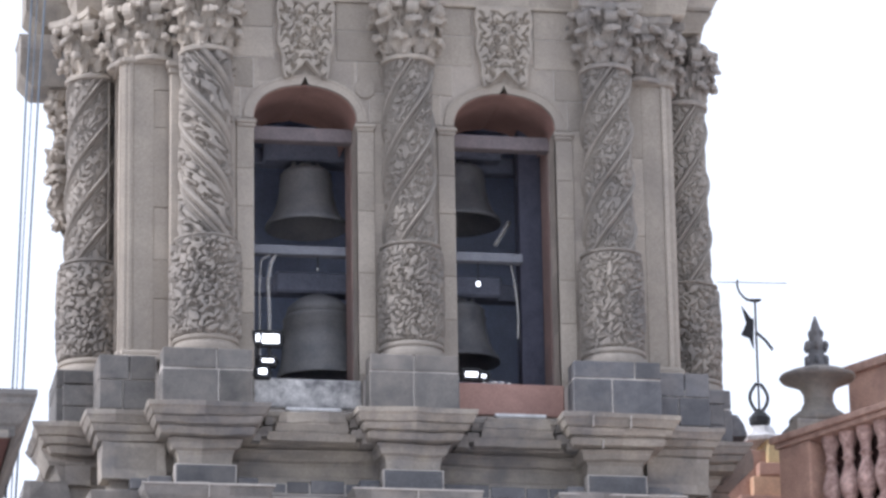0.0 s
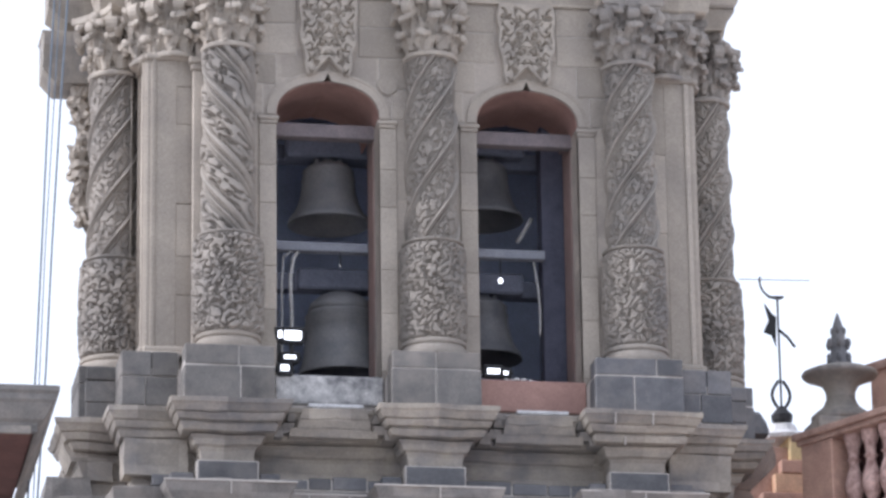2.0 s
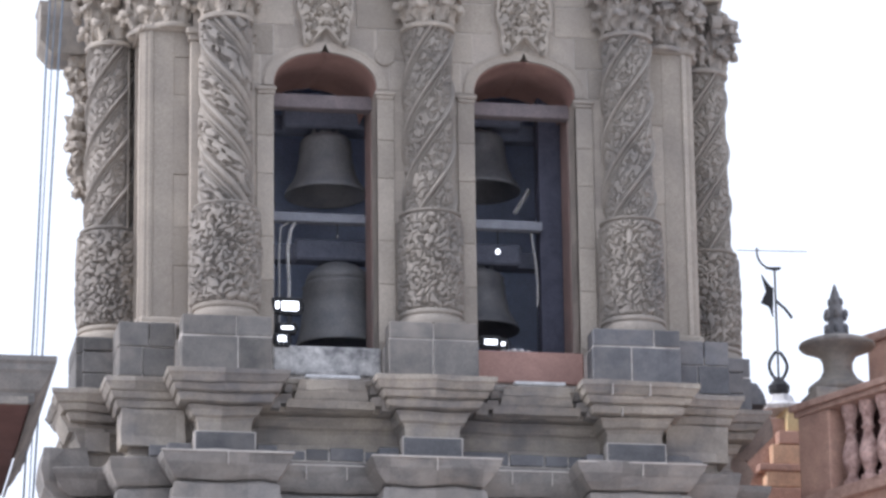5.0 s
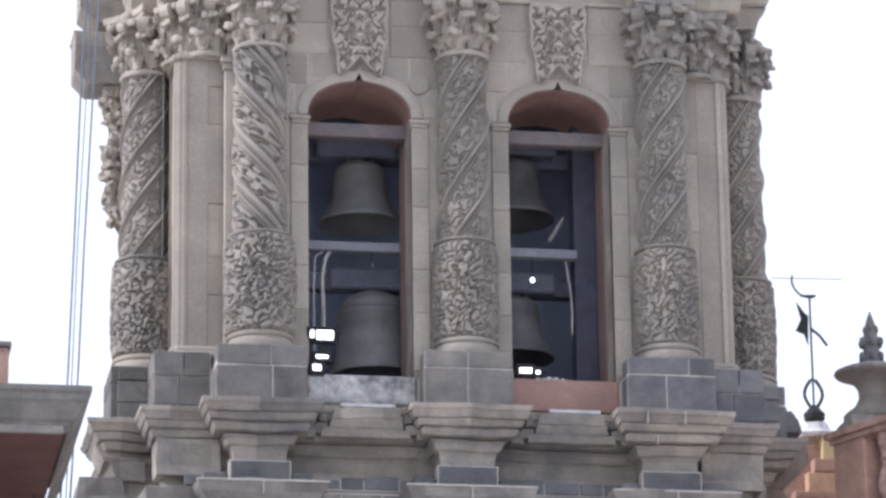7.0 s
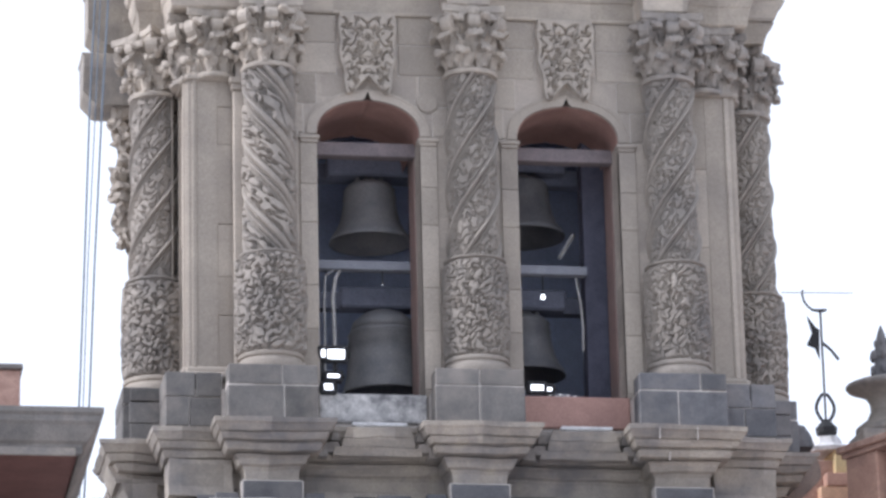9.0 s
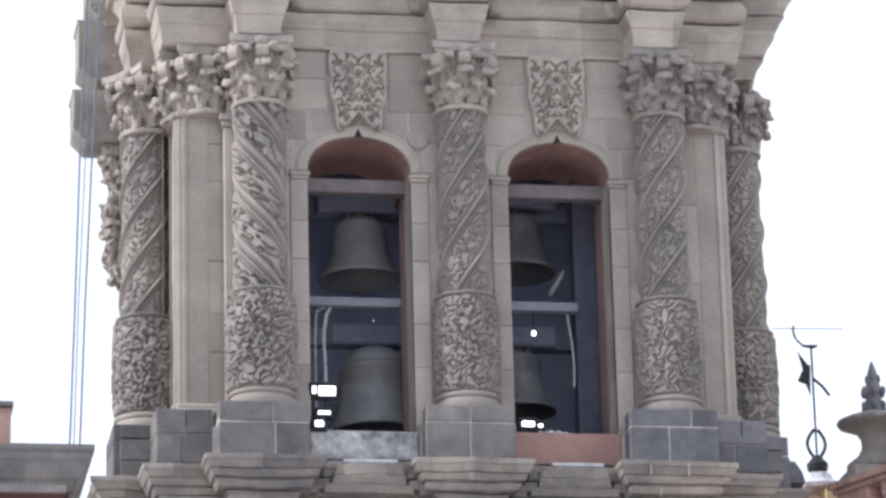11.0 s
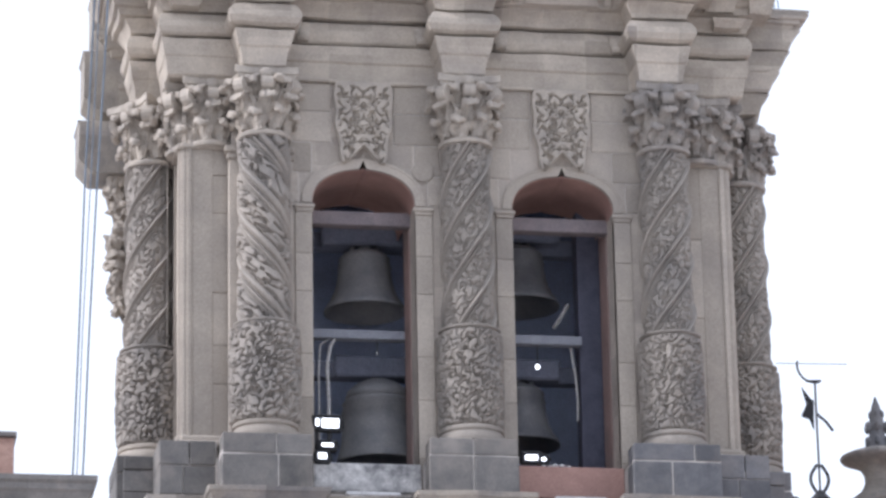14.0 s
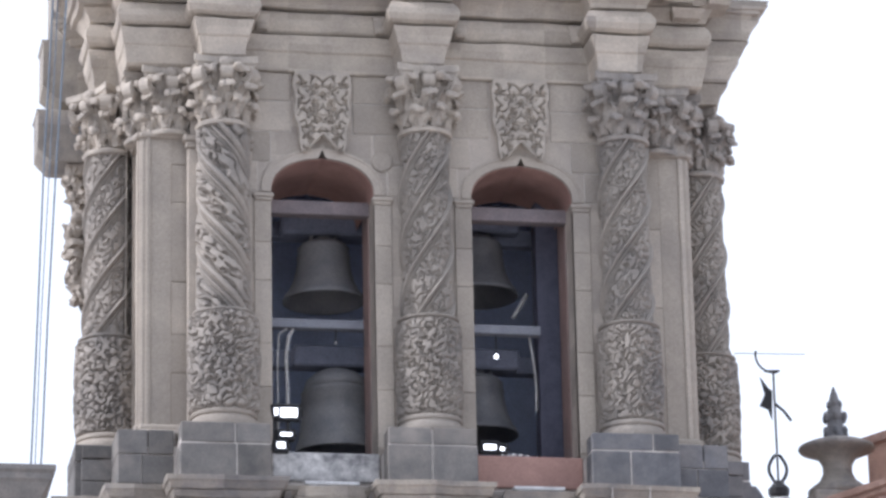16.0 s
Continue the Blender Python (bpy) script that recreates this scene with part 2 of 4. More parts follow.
tower = empty("bell_tower", "carved brown stone church bell tower with twisted columns", "bell tower")

soften(part("lower_body", loft([(0, 0.66, 0.42, 0.0), (13.3, 0.66, 0.42, 0.0)]), STONE, tower, "plain brown stone lower body"))
soften(part("lower_frieze", loft([(13.3, 0.76, 0.56, 0.12), (13.60, 0.73, 0.53, 0.09), (13.83, 0.70, 0.50, 0.07), (13.86, 0.67, 0.46, 0.04), (13.868, 0.57, 0.38, -0.04), (13.895, 0.57, 0.38, -0.04), (13.90, 0.67, 0.47, 0.06), (13.94, 0.71, 0.515, 0.10), (14.0, 0.755, 0.56, 0.135),
      (14.08, 0.81, 0.61, 0.17), (14.16, 0.86, 0.645, 0.20), (14.235, 0.885, 0.67, 0.22), (14.245, 0.885, 0.67, 0.22), (14.26, 0.84, 0.62, 0.2), (14.28, 0.62, 0.42, 0.16), (14.31, 0.52, 0.36, 0.14)], wear=0.03, west=1.25), GREY, tower, "blue-grey weathered cushion frieze"), 0.014)
soften(part("lower_cornice", loft([(14.29, 0.50, 0.36, 0.12), (14.33, 0.40, 0.29, 0.04), (14.45, 0.395, 0.27, -0.02), (14.58, 0.39, 0.26, -0.07), (14.60, 0.365, 0.235, -0.10), (14.74, 0.375, 0.245, -0.10), (14.79, 0.40, 0.27, -0.07), (14.81, 0.445, 0.32, -0.02), (14.88, 0.475, 0.35, 0.05), (14.925, 0.51, 0.39, 0.11),
      (14.935, 0.45, 0.33, 0.06), (14.95, 0.45, 0.33, 0.06), (14.96, 0.615, 0.50, 0.24), (15.045, 0.655, 0.545, 0.27), (15.055, 0.62, 0.51, 0.24), (15.075, 0.62, 0.51, 0.24), (15.085, 0.685, 0.585, 0.31), (15.165, 0.725, 0.635, 0.36), (15.175, 0.705, 0.61, 0.34), (15.19, 0.745, 0.655, 0.39),
      (15.275, 0.79, 0.71, 0.43), (15.285, 0.81, 0.73, 0.45), (15.35, 0.82, 0.74, 0.47), (15.37, 0.60, 0.48, 0.05)], wear=0.026, west=1.15), LEDGE, tower, "brown stone stepped cornice breaking round each pedestal"), 0.010)
part("pedestal_core", loft([(15.38, 0.60, 0.485, 0.02), (15.91, 0.60, 0.485, 0.02), (15.915, 0.3, 0.0, -0.2)]), MORTAR, tower, "pale joints of the pedestal course")

# ---- wall with two arched openings on each face ----
OPENS, HALF, SILL, SPRING, RISE = (-1.36, 1.45), 0.72, 15.93, 19.66, 0.51
TOPZ, THICK = 21.46, 1.0


def arch_points(c, n=48, grow=0.0, tip=0.13):
    """Points of an opening's head from its left springing to its right one; a small ogee point in the middle."""
    pts = []
    for i in range(n + 1):
        a = math.pi * (1 - i / n)
        u = math.cos(a)
        z = SPRING + (RISE + grow) * math.sin(a) ** 0.85 + tip * max(0, 1 - abs(u) / 0.085) ** 1.4
        pts.append((c + (HALF + grow) * u, z))
    return pts


def wall_bm(depth, back, z0, z1, holes, x0=-3.2, x1=3.2):
    """A wall in the xz plane from y=-depth to y=-back with arched holes at the given centres."""
    bm = bmesh.new()

    def quad(xa, xb, za, zb, zc=None, zd=None):
        for y in (-depth, -back):
            bm.faces.new([bm.verts.new(p) for p in ((xa, y, za), (xb, y, za if zd is None else zd), (xb, y, zb), (xa, y, zb))])
    xs = x0
    for c in holes:
        quad(xs, c - HALF, z0, z1)
        quad(c - HALF, c + HALF, z0, SILL)
        pts = arch_points(c)
        for (xa, za), (xb, zb) in zip(pts, pts[1:]):
            quad(xa, xb, za, z1, zd=zb)
        ring = [(c - HALF, SILL)] + pts + [(c + HALF, SILL)]
        for (xa, za), (xb, zb) in zip(ring, ring[1:] + ring[:1]):
            bm.faces.new([bm.verts.new(p) for p in ((xa, -depth, za), (xb, -depth, zb), (xb, -back, zb), (xa, -back, za))])
        xs = c + HALF
    quad(xs, x1, z0, z1)
    bmesh.ops.remove_doubles(bm, verts=bm.verts, dist=0.0005)
    return bm


for k in range(4):
    holes = [] if k == 2 else list(OPENS)
    bm = wall_bm(WALL, WALL - THICK, 15.36, TOPZ, holes)
    bmesh.ops.rotate(bm, cent=(0, 0, 0), matrix=Matrix.Rotation(k * math.pi / 2, 3, "Z"), verts=bm.verts)
    draw_in_mesh(bm)
    part("wall", bm, STONE, tower, "brown stone wall with two tall arched openings" if holes else "plain stone wall")
    # stepped corner
    bm = bmesh.new()
    turn = Matrix.Rotation(k * math.pi / 2, 4, "Z")
    box(bm, -3.8, -2.9, -3.8, -2.9, 15.36, TOPZ, turn)
    part("corner_wall", draw_in_mesh(bm) if k > 1 else bm, STONE, tower)

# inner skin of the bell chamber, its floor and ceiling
# floor colour carries the chamber's shade, so the bell mouths stay dark
part("chamber_floor", boxes((-3.4, 3.4, -3.7, -0.2, 15.5, 15.72)), POST, tower, "chamber floor darkened for the shade inside")
part("chamber_ceiling", boxes((-3.4, 3.4, -3.7, -0.2, 21.1, 21.4)), INSIDE, tower, "chamber ceiling tinted blue for the haze")
part("chamber_back_wall", boxes((-3.0, 3.0, -0.62, -0.42, 15.72, 21.1)), INSIDE, tower, "inner wall behind the bells tinted blue for the haze")


def lining(c, sides):
    """Painted lining of an opening's sides, or of its head, with real thickness."""
    bm = bmesh.new()
    outer = [(c - HALF, SILL)] + arch_points(c, tip=0.02) + [(c + HALF, SILL)]
    inner = [(c + (x - c) * 0.985, SILL + (z - SILL) * 0.9975) for x, z in outer]
    last = len(outer) - 2
    for n, ((a0, a1), (b0, b1)) in enumerate(zip(zip(outer, outer[1:]), zip(inner, inner[1:]))):
        if (n in (0, last)) != sides:
            continue
        y0, y1 = (-3.5, -3.0) if sides else (-3.97, -2.45)
        vo = [bm.verts.new((p[0], y, p[1])) for y in (y0, y1) for p in (a0, a1)]
        vi = [bm.verts.new((p[0], y, p[1])) for y in (y0, y1) for p in (b0, b1)]
        bm.faces.new((vi[0], vi[1], vi[3], vi[2]))
        bm.faces.new((vo[0], vo[1], vi[1], vi[0]))
        bm.faces.new((vo[0], vo[1], vo[3], vo[2]))
    bmesh.ops.remove_doubles(bm, verts=bm.verts, dist=0.0005)
    return bm


def archivolt(c):
    """Moulded stone arch over an opening."""
    bm = bmesh.new()
    for g0, g1, yy in ((0.0, 0.14, -4.026), (0.105, 0.14, -4.036)):
        a, b = arch_points(c, 48, g0), arch_points(c, 48, g1, tip=0.05)
        loops = [[bm.verts.new((p[0], y, p[1])) for p in pts] for pts, y in ((a, -3.9), (a, yy), (b, yy), (b, -3.9))]
        for lo, hi in zip(loops, loops[1:]):
            for i in range(len(lo) - 1):
                bm.faces.new((lo[i], lo[i + 1], hi[i + 1], hi[i]))
    return bm


def cartouche(c):
    """Carved stone shield over an opening: mirrored scrollwork in relief on a tapering plate."""
    nx, nz = 64, 84
    z0, z1 = 20.24, 21.425
    bm = bmesh.new()
    rows = []
    for j in range(nz + 1):
        z = z0 + (z1 - z0) * j / nz
        v = (z - z0) / (z1 - z0)
        hw = 0.40 * (0.74 + 0.26 * min(1, v * 1.9)) * (1 + 0.035 * math.sin(v * 17))
        row = []
        for i in range(nx + 1):
            u = 2 * i / nx - 1
            x = u * hw
            rim = 1.0 if abs(u) > 0.9 or v > 0.95 else 0.0
            inner = worms(abs(x) + 0.31, 0.2, z, 11.5, 21)
            d = 0.03 + 0.085 * max(rim, inner) + 0.03 * (1 - u * u)
            notch = 0.26 * max(0, 1 - abs(u) / 0.8) * max(0, 1 - v / 0.45)
            row.append(bm.verts.new((c + x, -4.0 - d, z + notch)))
        rows.append(row)
    for lo, hi in zip(rows, rows[1:]):
        for i in range(nx):
            bm.faces.new((lo[i], lo[i + 1], hi[i + 1], hi[i]))
    edge = [r[0] for r in rows] + rows[-1][1:] + [r[-1] for r in reversed(rows[:-1])] + list(reversed(rows[0][1:-1]))
    back = [bm.verts.new((v.co.x, -3.95, v.co.z)) for v in edge]
    for i in range(len(edge)):
        k = (i + 1) % len(edge)
        bm.faces.new((edge[i], edge[k], back[k], back[i]))
    return bm


for c in OPENS:
    part("arch_soffit", lining(c, False), ORANGE, tower, "faded red painted arch soffit")
    part("opening_lining", lining(c, True), FADEDPINK, tower, "faded greyish pink painted reveal")
    frame_stone = part("opening_surround", archivolt(c), BLOCK, tower, "dressed stone archivolt and jambs")
    for s in (-1, 1):
        xa, xb = sorted((c + s * HALF, c + s * (HALF + 0.24)))
        z = 15.5
        for hgt in (0.52, 0.83, 0.62, 0.9, 0.55, 0.7):
            zt = min(z + hgt, SPRING - 0.14)
            part("jamb_stone", boxes((xa, xb, -4.03, -3.9, z + 0.0025, zt - 0.0025), chamfer=0.006), BLOCK, frame_stone)
            z = zt
        ia, ib = sorted((c + s * (HALF - 0.035), c + s * (HALF + 0.26)))
        part("impost", boxes((ia, ib, -4.075, -3.9, SPRING - 0.09, SPRING - 0.03), (ia + 0.02, ib - 0.02, -4.055, -3.9, SPRING - 0.14, SPRING - 0.088), chamfer=0.015), BLOCK, frame_stone)
    part("cartouche", cartouche(c), CARVED, tower, "carved stone scrollwork shield", smooth=True)
    soften(part("lintel_beam", boxes((c - HALF - 0.02, c + HALF + 0.02, -3.58, -3.38, 19.50, 19.70)), WOOD, tower, "greyish pink timber lintel"), 0.015)

# parapets under the openings
soften(part("rubble_parapet", boxes((OPENS[0] - 0.74, OPENS[0] + 0.74, -4.08, -3.2, 15.52, 15.93)), RUBBLE, tower, "grey rubble parapet with white lime splashes"), 0.03)
soften(part("painted_parapet", boxes((OPENS[1] - 0.76, OPENS[1] + 0.74, -4.08, -3.2, 15.50, 15.95)), ORANGE, tower, "faded red painted parapet"), 0.02)
for xa, xb in ((-1.70, -0.95), (1.16, 1.87)):
    bm = boxes((xa, xb, -4.38, -4.28, 15.40, 15.45), (xa + 0.05, xb - 0.05, -4.36, -4.30, 15.37, 15.40), chamfer=0.01)
    tagged(part("strip_light", bm, WHITE, None, "slim white strip light lying on the stone ledge"), category="lamp", group="strip lights on the ledge")


# ---- carved columns ----
def shaft_mesh(name, turn, seed, starts, step, crest, broad=False, fine=True, drum=0.375, stone_kind=SHAFT, relief=0.085):
    """Carved shaft on its own axis, from 16.36 to 20.46: lower drum of scrollwork, band, twisted upper shaft. turn: +1 or -1 for the twist;
    crest: (angle, height) of one point on a ribbon; broad: wide grooved ribbons instead of thin ones."""
    nt = 260 if fine else 48
    lower = [16.36 + 1.40 * i / (110 if fine else 12) for i in range(111 if fine else 13)]
    upper = [17.80 + 2.66 * i / (220 if fine else 24) for i in range(221 if fine else 25)]
    ribbons = ((0.50, 0.105, 0.085), (0.295, 0.055, 0.062), (0.185, 0.036, 0.045)) if broad else ((0.50, 0.068, 0.090), (0.365, 0.042, 0.055))
    bm = bmesh.new()
    rings = []
    for zone, zs in ((0, lower), (1, upper)):
        for z in zs:
            ring = []
            for i in range(nt):
                th = 2 * math.pi * i / nt
                cx, cy = math.cos(th), math.sin(th)
                if zone == 0:
                    r = drum + 0.02 * math.sin(math.pi * (z - 16.36) / 1.4)
                    edge = min(1, (z - 16.36) / 0.05, (17.76 - z) / 0.05)
                    fret = worms(cx * 0.4, cy * 0.4, z, 16.0, seed)
                    r += (relief * fret + 0.02 * noise.noise((cx * 3, cy * 3, z * 7 + seed))) * edge
                else:
                    r = 0.298 - 0.018 * (z - 17.8) / 2.6
                    ph = (starts * (th - crest[0]) * turn / (2 * math.pi) + (z - crest[1]) / step + 0.5) % 1.0
                    hel = th + turn * 2 * math.pi * z / (starts * step)          # leaves run along the twist
                    sprig = worms(math.cos(hel) * 0.35, math.sin(hel) * 0.35, z * 0.85, 10.5, seed + 5) if broad else worms(cx * 0.35, cy * 0.35, z, 14.0, seed + 5)
                    band = max(hgt * max(0.0, 1 - ((ph - c) / w) ** 2) ** 0.6 for c, w, hgt in ribbons)
                    lo, hi = (0.15, 0.605) if broad else (0.32, 0.57)
                    leafy = min(1, max(0, (lo - ph) / 0.03, (ph - hi) / 0.03))
                    swell = 0.02 * noise.noise((cx * 2.5, cy * 2.5, z * 4 + seed))
                    r += band if not leafy else max(band, (0.085 if broad else 0.046) * sprig * leafy + swell)
                ring.append(bm.verts.new((r * cx, r * cy, z)))
            rings.append(ring)
        if zone == 0:
            for r, z in ((0.425, 17.762), (0.43, 17.79), (0.34, 17.798)):
                rings.append([bm.verts.new((r * math.cos(2 * math.pi * i / nt), r * math.sin(2 * math.pi * i / nt), z)) for i in range(nt)])
    for lo, hi in zip(rings, rings[1:]):
        for i in range(nt):
            bm.faces.new((lo[i], lo[(i + 1) % nt], hi[(i + 1) % nt], hi[i]))
    me = bpy.data.meshes.new(name)
    bm.to_mesh(me)
    bm.free()
    me.materials.append(stone_kind)
    me.polygons.foreach_set("use_smooth", [True] * len(me.polygons))
    return me


def base_mesh(stone_kind):
    bm = bmesh.new()
    revolve(bm, [(0.40, 16.14), (0.47, 16.15), (0.475, 16.20), (0.47, 16.25), (0.435, 16.275), (0.425, 16.30), (0.45, 16.315), (0.455, 16.345), (0.44, 16.37), (0.38, 16.385)], 48)
    me = bpy.data.meshes.new("base")
    bm.to_mesh(me)
    bm.free()
    me.materials.append(stone_kind)
    return me


def leaf(bm, ang, r0, z0, height, width, out, lobes=2.5, thick=0.045):
    """One acanthus leaf that rises, swells and curls over at its tip."""
    nu, nv = 9, 8
    grids = []
    for side in (0, 1):
        g = []
        for j in range(nv + 1):
            v = j / nv
            if v < 0.75:
                s = v / 0.75
                rr, zz = r0 + out * 0.45 * s ** 2, z0 + height * s
            else:
                s = (v - 0.75) / 0.25
                rr, zz = r0 + out * (0.45 + 0.55 * math.sin(s * math.pi / 2)), z0 + height * (1 - 0.30 * s ** 1.5)
            w = width * (0.7 + 0.45 * math.sin(math.pi * min(1, v * 1.15))) * (1 - 0.35 * v) * (1 + 0.14 * math.cos(v * lobes * 2 * math.pi))
            row = []
            for i in range(nu):
                u = 2 * i / (nu - 1) - 1
                off = -side * thick + 0.022 * math.cos(u * math.pi * 2.0) - 0.03 * u * u
                t = u * w
                x, y = rr + off, t
                row.append(bm.verts.new((x * math.cos(ang) - y * math.sin(ang), x * math.sin(ang) + y * math.cos(ang), zz)))
            g.append(row)
        grids.append(g)
    for s, g in enumerate(grids):
        for j in range(nv):
            for i in range(nu - 1):
                q = (g[j][i], g[j][i + 1], g[j + 1][i + 1], g[j + 1][i])
                bm.faces.new(q if s == 0 else tuple(reversed(q)))
    # the tip rolls into a small scroll
    tipr, tipz, tw = r0 + out * 0.93, z0 + height * 0.76, width * 0.72
    rollrings = []
    for i in range(7):
        u = i / 6 * 2 - 1
        rad = 0.05 * (1 - 0.45 * u * u) * (1 + 0.10 * math.cos(u * 9))
        rollrings.append([bm.verts.new(((tipr + rad * math.cos(a)) * math.cos(ang) - u * tw * math.sin(ang), (tipr + rad * math.cos(a)) * math.sin(ang) + u * tw * math.cos(ang), tipz + rad * math.sin(a)))
                          for a in (2 * math.pi * k / 8 for k in range(8))])
    for lo, hi in zip(rollrings, rollrings[1:]):
        for k in range(8):
            bm.faces.new((lo[k], lo[(k + 1) % 8], hi[(k + 1) % 8], hi[k]))
    bm.faces.new(rollrings[0])
    bm.faces.new(rollrings[-1])
    f, b = grids
    rim = [(j, 0) for j in range(nv + 1)] + [(nv, i) for i in range(1, nu)] + [(j, nu - 1) for j in range(nv - 1, -1, -1)] + [(0, i) for i in range(nu - 2, 0, -1)]
    for (ja, ia), (jb, ib) in zip(rim, rim[1:] + rim[:1]):
        bm.faces.new((f[ja][ia], b[ja][ia], b[jb][ib], f[jb][ib]))


def volute(bm, ang, rc, zc, size):
    """A scroll at an abacus corner: a spiral ribbon of square section."""
    prev = None
    m = Matrix.Rotation(ang, 4, "Z")
    for i in range(27):
        s = i / 26
        a = s * 3.6 * math.pi - 0.5 * math.pi
        r = size * (1 - 0.78 * s)
        cx, cz, wdt, t = rc + r * math.cos(a), zc + r * math.sin(a), 0.075 + 0.03 * s, 0.024
        c, sn = math.cos(a), math.sin(a)
        ring = [bm.verts.new(m @ Vector((cx + dr * c, dy, cz + dr * sn))) for dr, dy in ((t, -wdt), (t, wdt), (-t, wdt), (-t, -wdt))]
        if prev:
            for k in range(4):
                bm.faces.new((prev[k], prev[(k + 1) % 4], ring[(k + 1) % 4], ring[k]))
        else:
            bm.faces.new(ring)
        prev = ring
    bm.faces.new(prev)


def as_mesh(name, bm, material):
    bmesh.ops.recalc_face_normals(bm, faces=bm.faces)
    me = bpy.data.meshes.new(name)
    bm.to_mesh(me)
    bm.free()
    me.materials.append(material)
    return me


def capital_core(material):
    """Neck ring and flaring bell."""
    bm = revolve(bmesh.new(), [(0.30, 20.44), (0.375, 20.45), (0.385, 20.49), (0.36, 20.52), (0.29, 20.54), (0.25, 20.7), (0.25, 20.95), (0.29, 21.15), (0.36, 21.30), (0.38, 21.42)], 32)
    return as_mesh("capital", bm, material)


def leaf_mesh(material, *sizes):
    bm = bmesh.new()
    leaf(bm, 0.0, *sizes)
    for v in bm.verts:
        v.co += 0.05 * Vector(noise.noise_vector(v.co * 8 + Vector(sizes[:3]))) + 0.02 * Vector(noise.noise_vector(v.co * 23))
    return as_mesh("leaf", bm, material)


def volute_mesh(material, *sizes):
    bm = bmesh.new()
    volute(bm, 0.0, *sizes)
    return as_mesh("volute", bm, material)


CAPITAL_STONES = (CARVED, GREYCARVED)
LEAVES = [[leaf_mesh(k, 0.34, 20.52, 0.30, 0.145, 0.13), leaf_mesh(k, 0.34, 20.66, 0.44, 0.14, 0.18), leaf_mesh(k, 0.36, 20.94, 0.34, 0.145, 0.16)] for k in CAPITAL_STONES]
VOLUTES = [[volute_mesh(k, 0.46, 21.16, 0.12), volute_mesh(k, 0.40, 21.18, 0.085)] for k in CAPITAL_STONES]


def abacus_mesh(material):
    """Slab with hollow sides, blunt horns and a knob on each side."""
    bm = bmesh.new()
    rings = []
    for z, grow in ((21.23, 0.86), (21.26, 0.93), (21.30, 0.93), (21.315, 1.0), (21.41, 1.0)):
        ring = []
        for k in range(4):
            for u in (-0.92, -0.80, -0.55, -0.28, 0.0, 0.28, 0.55, 0.80, 0.92):
                x, y = 0.47 * u, -(0.36 + 0.10 * u * u)
                for _ in range(k):
                    x, y = -y, x
                p = Vector((x * grow, y * grow, z))
                ring.append(bm.verts.new(p + 0.014 * Vector(noise.noise_vector(p * 9))))
        rings.append(ring)
    n = len(rings[0])
    for lo, hi in zip(rings, rings[1:]):
        for i in range(n):
            bm.faces.new((lo[i], lo[(i + 1) % n], hi[(i + 1) % n], hi[i]))
    bm.faces.new(rings[-1])
    bm.faces.new(list(reversed(rings[0])))
    for k in range(4):
        at = Matrix.Rotation(k * math.pi / 2, 4, "Z") @ Matrix.Translation((0, -0.385, 21.33)) @ Matrix.Diagonal((1.2, 0.7, 1.0, 1))
        bmesh.ops.create_icosphere(bm, subdivisions=2, radius=0.085, matrix=at)
    return as_mesh("abacus", bm, material)


ABACUS = [abacus_mesh(k) for k in CAPITAL_STONES]


def capital(owner, m, spin=0.0, grey=0):
    """A leafy capital whose leaves and scrolls are pieces of their own."""
    shared("capital", CAPITALS[grey], owner, m)
    rnd = random.Random(int(spin * 100) + 3)
    for i in range(8):
        for kind, off in ((0, math.pi / 8), (1, 0.0), (2, math.pi / 8)):
            wob = Matrix.Rotation(math.pi / 4 * i + off + rnd.uniform(-0.09, 0.09), 4, "Z") @ Matrix.Translation((0, 0, rnd.uniform(-0.03, 0.03))) @ Matrix.Diagonal((rnd.uniform(0.90, 1.10), rnd.uniform(0.8, 1.15), 1, 1))
            shared("leaf", LEAVES[grey][kind], owner, m @ wob)
    shared("abacus", ABACUS[grey], owner, m)
    for i in range(4):
        shared("volute", VOLUTES[grey][0], owner, m @ Matrix.Rotation(math.pi / 2 * i + math.pi / 4, 4, "Z"))
        shared("volute", VOLUTES[grey][1], owner, m @ Matrix.Rotation(math.pi / 2 * i, 4, "Z"))


SHAFTS = {"down": shaft_mesh("shaft", 1, 1.0, 3, 0.75, (-0.77, 19.33), broad=True, drum=0.395), "up": shaft_mesh("shaft", -1, 3.0, 4, 0.73, (-1.74, 19.64), stone_kind=SHAFTGREY, relief=0.062), "west": shaft_mesh("shaft", -1, 5.0, 4, 0.73, (-1.74, 19.64)),
          "mid": shaft_mesh("shaft", -1, 7.0, 4, 0.79, (-1.74, 19.59), stone_kind=SHAFTGREY, relief=0.07), "plain": shaft_mesh("shaft", 1, 2.0, 3, 0.75, (0, 19), fine=False)}
BASES, CAPITALS = (base_mesh(SHAFTGREY), base_mesh(BLOCK)), [capital_core(k) for k in CAPITAL_STONES]


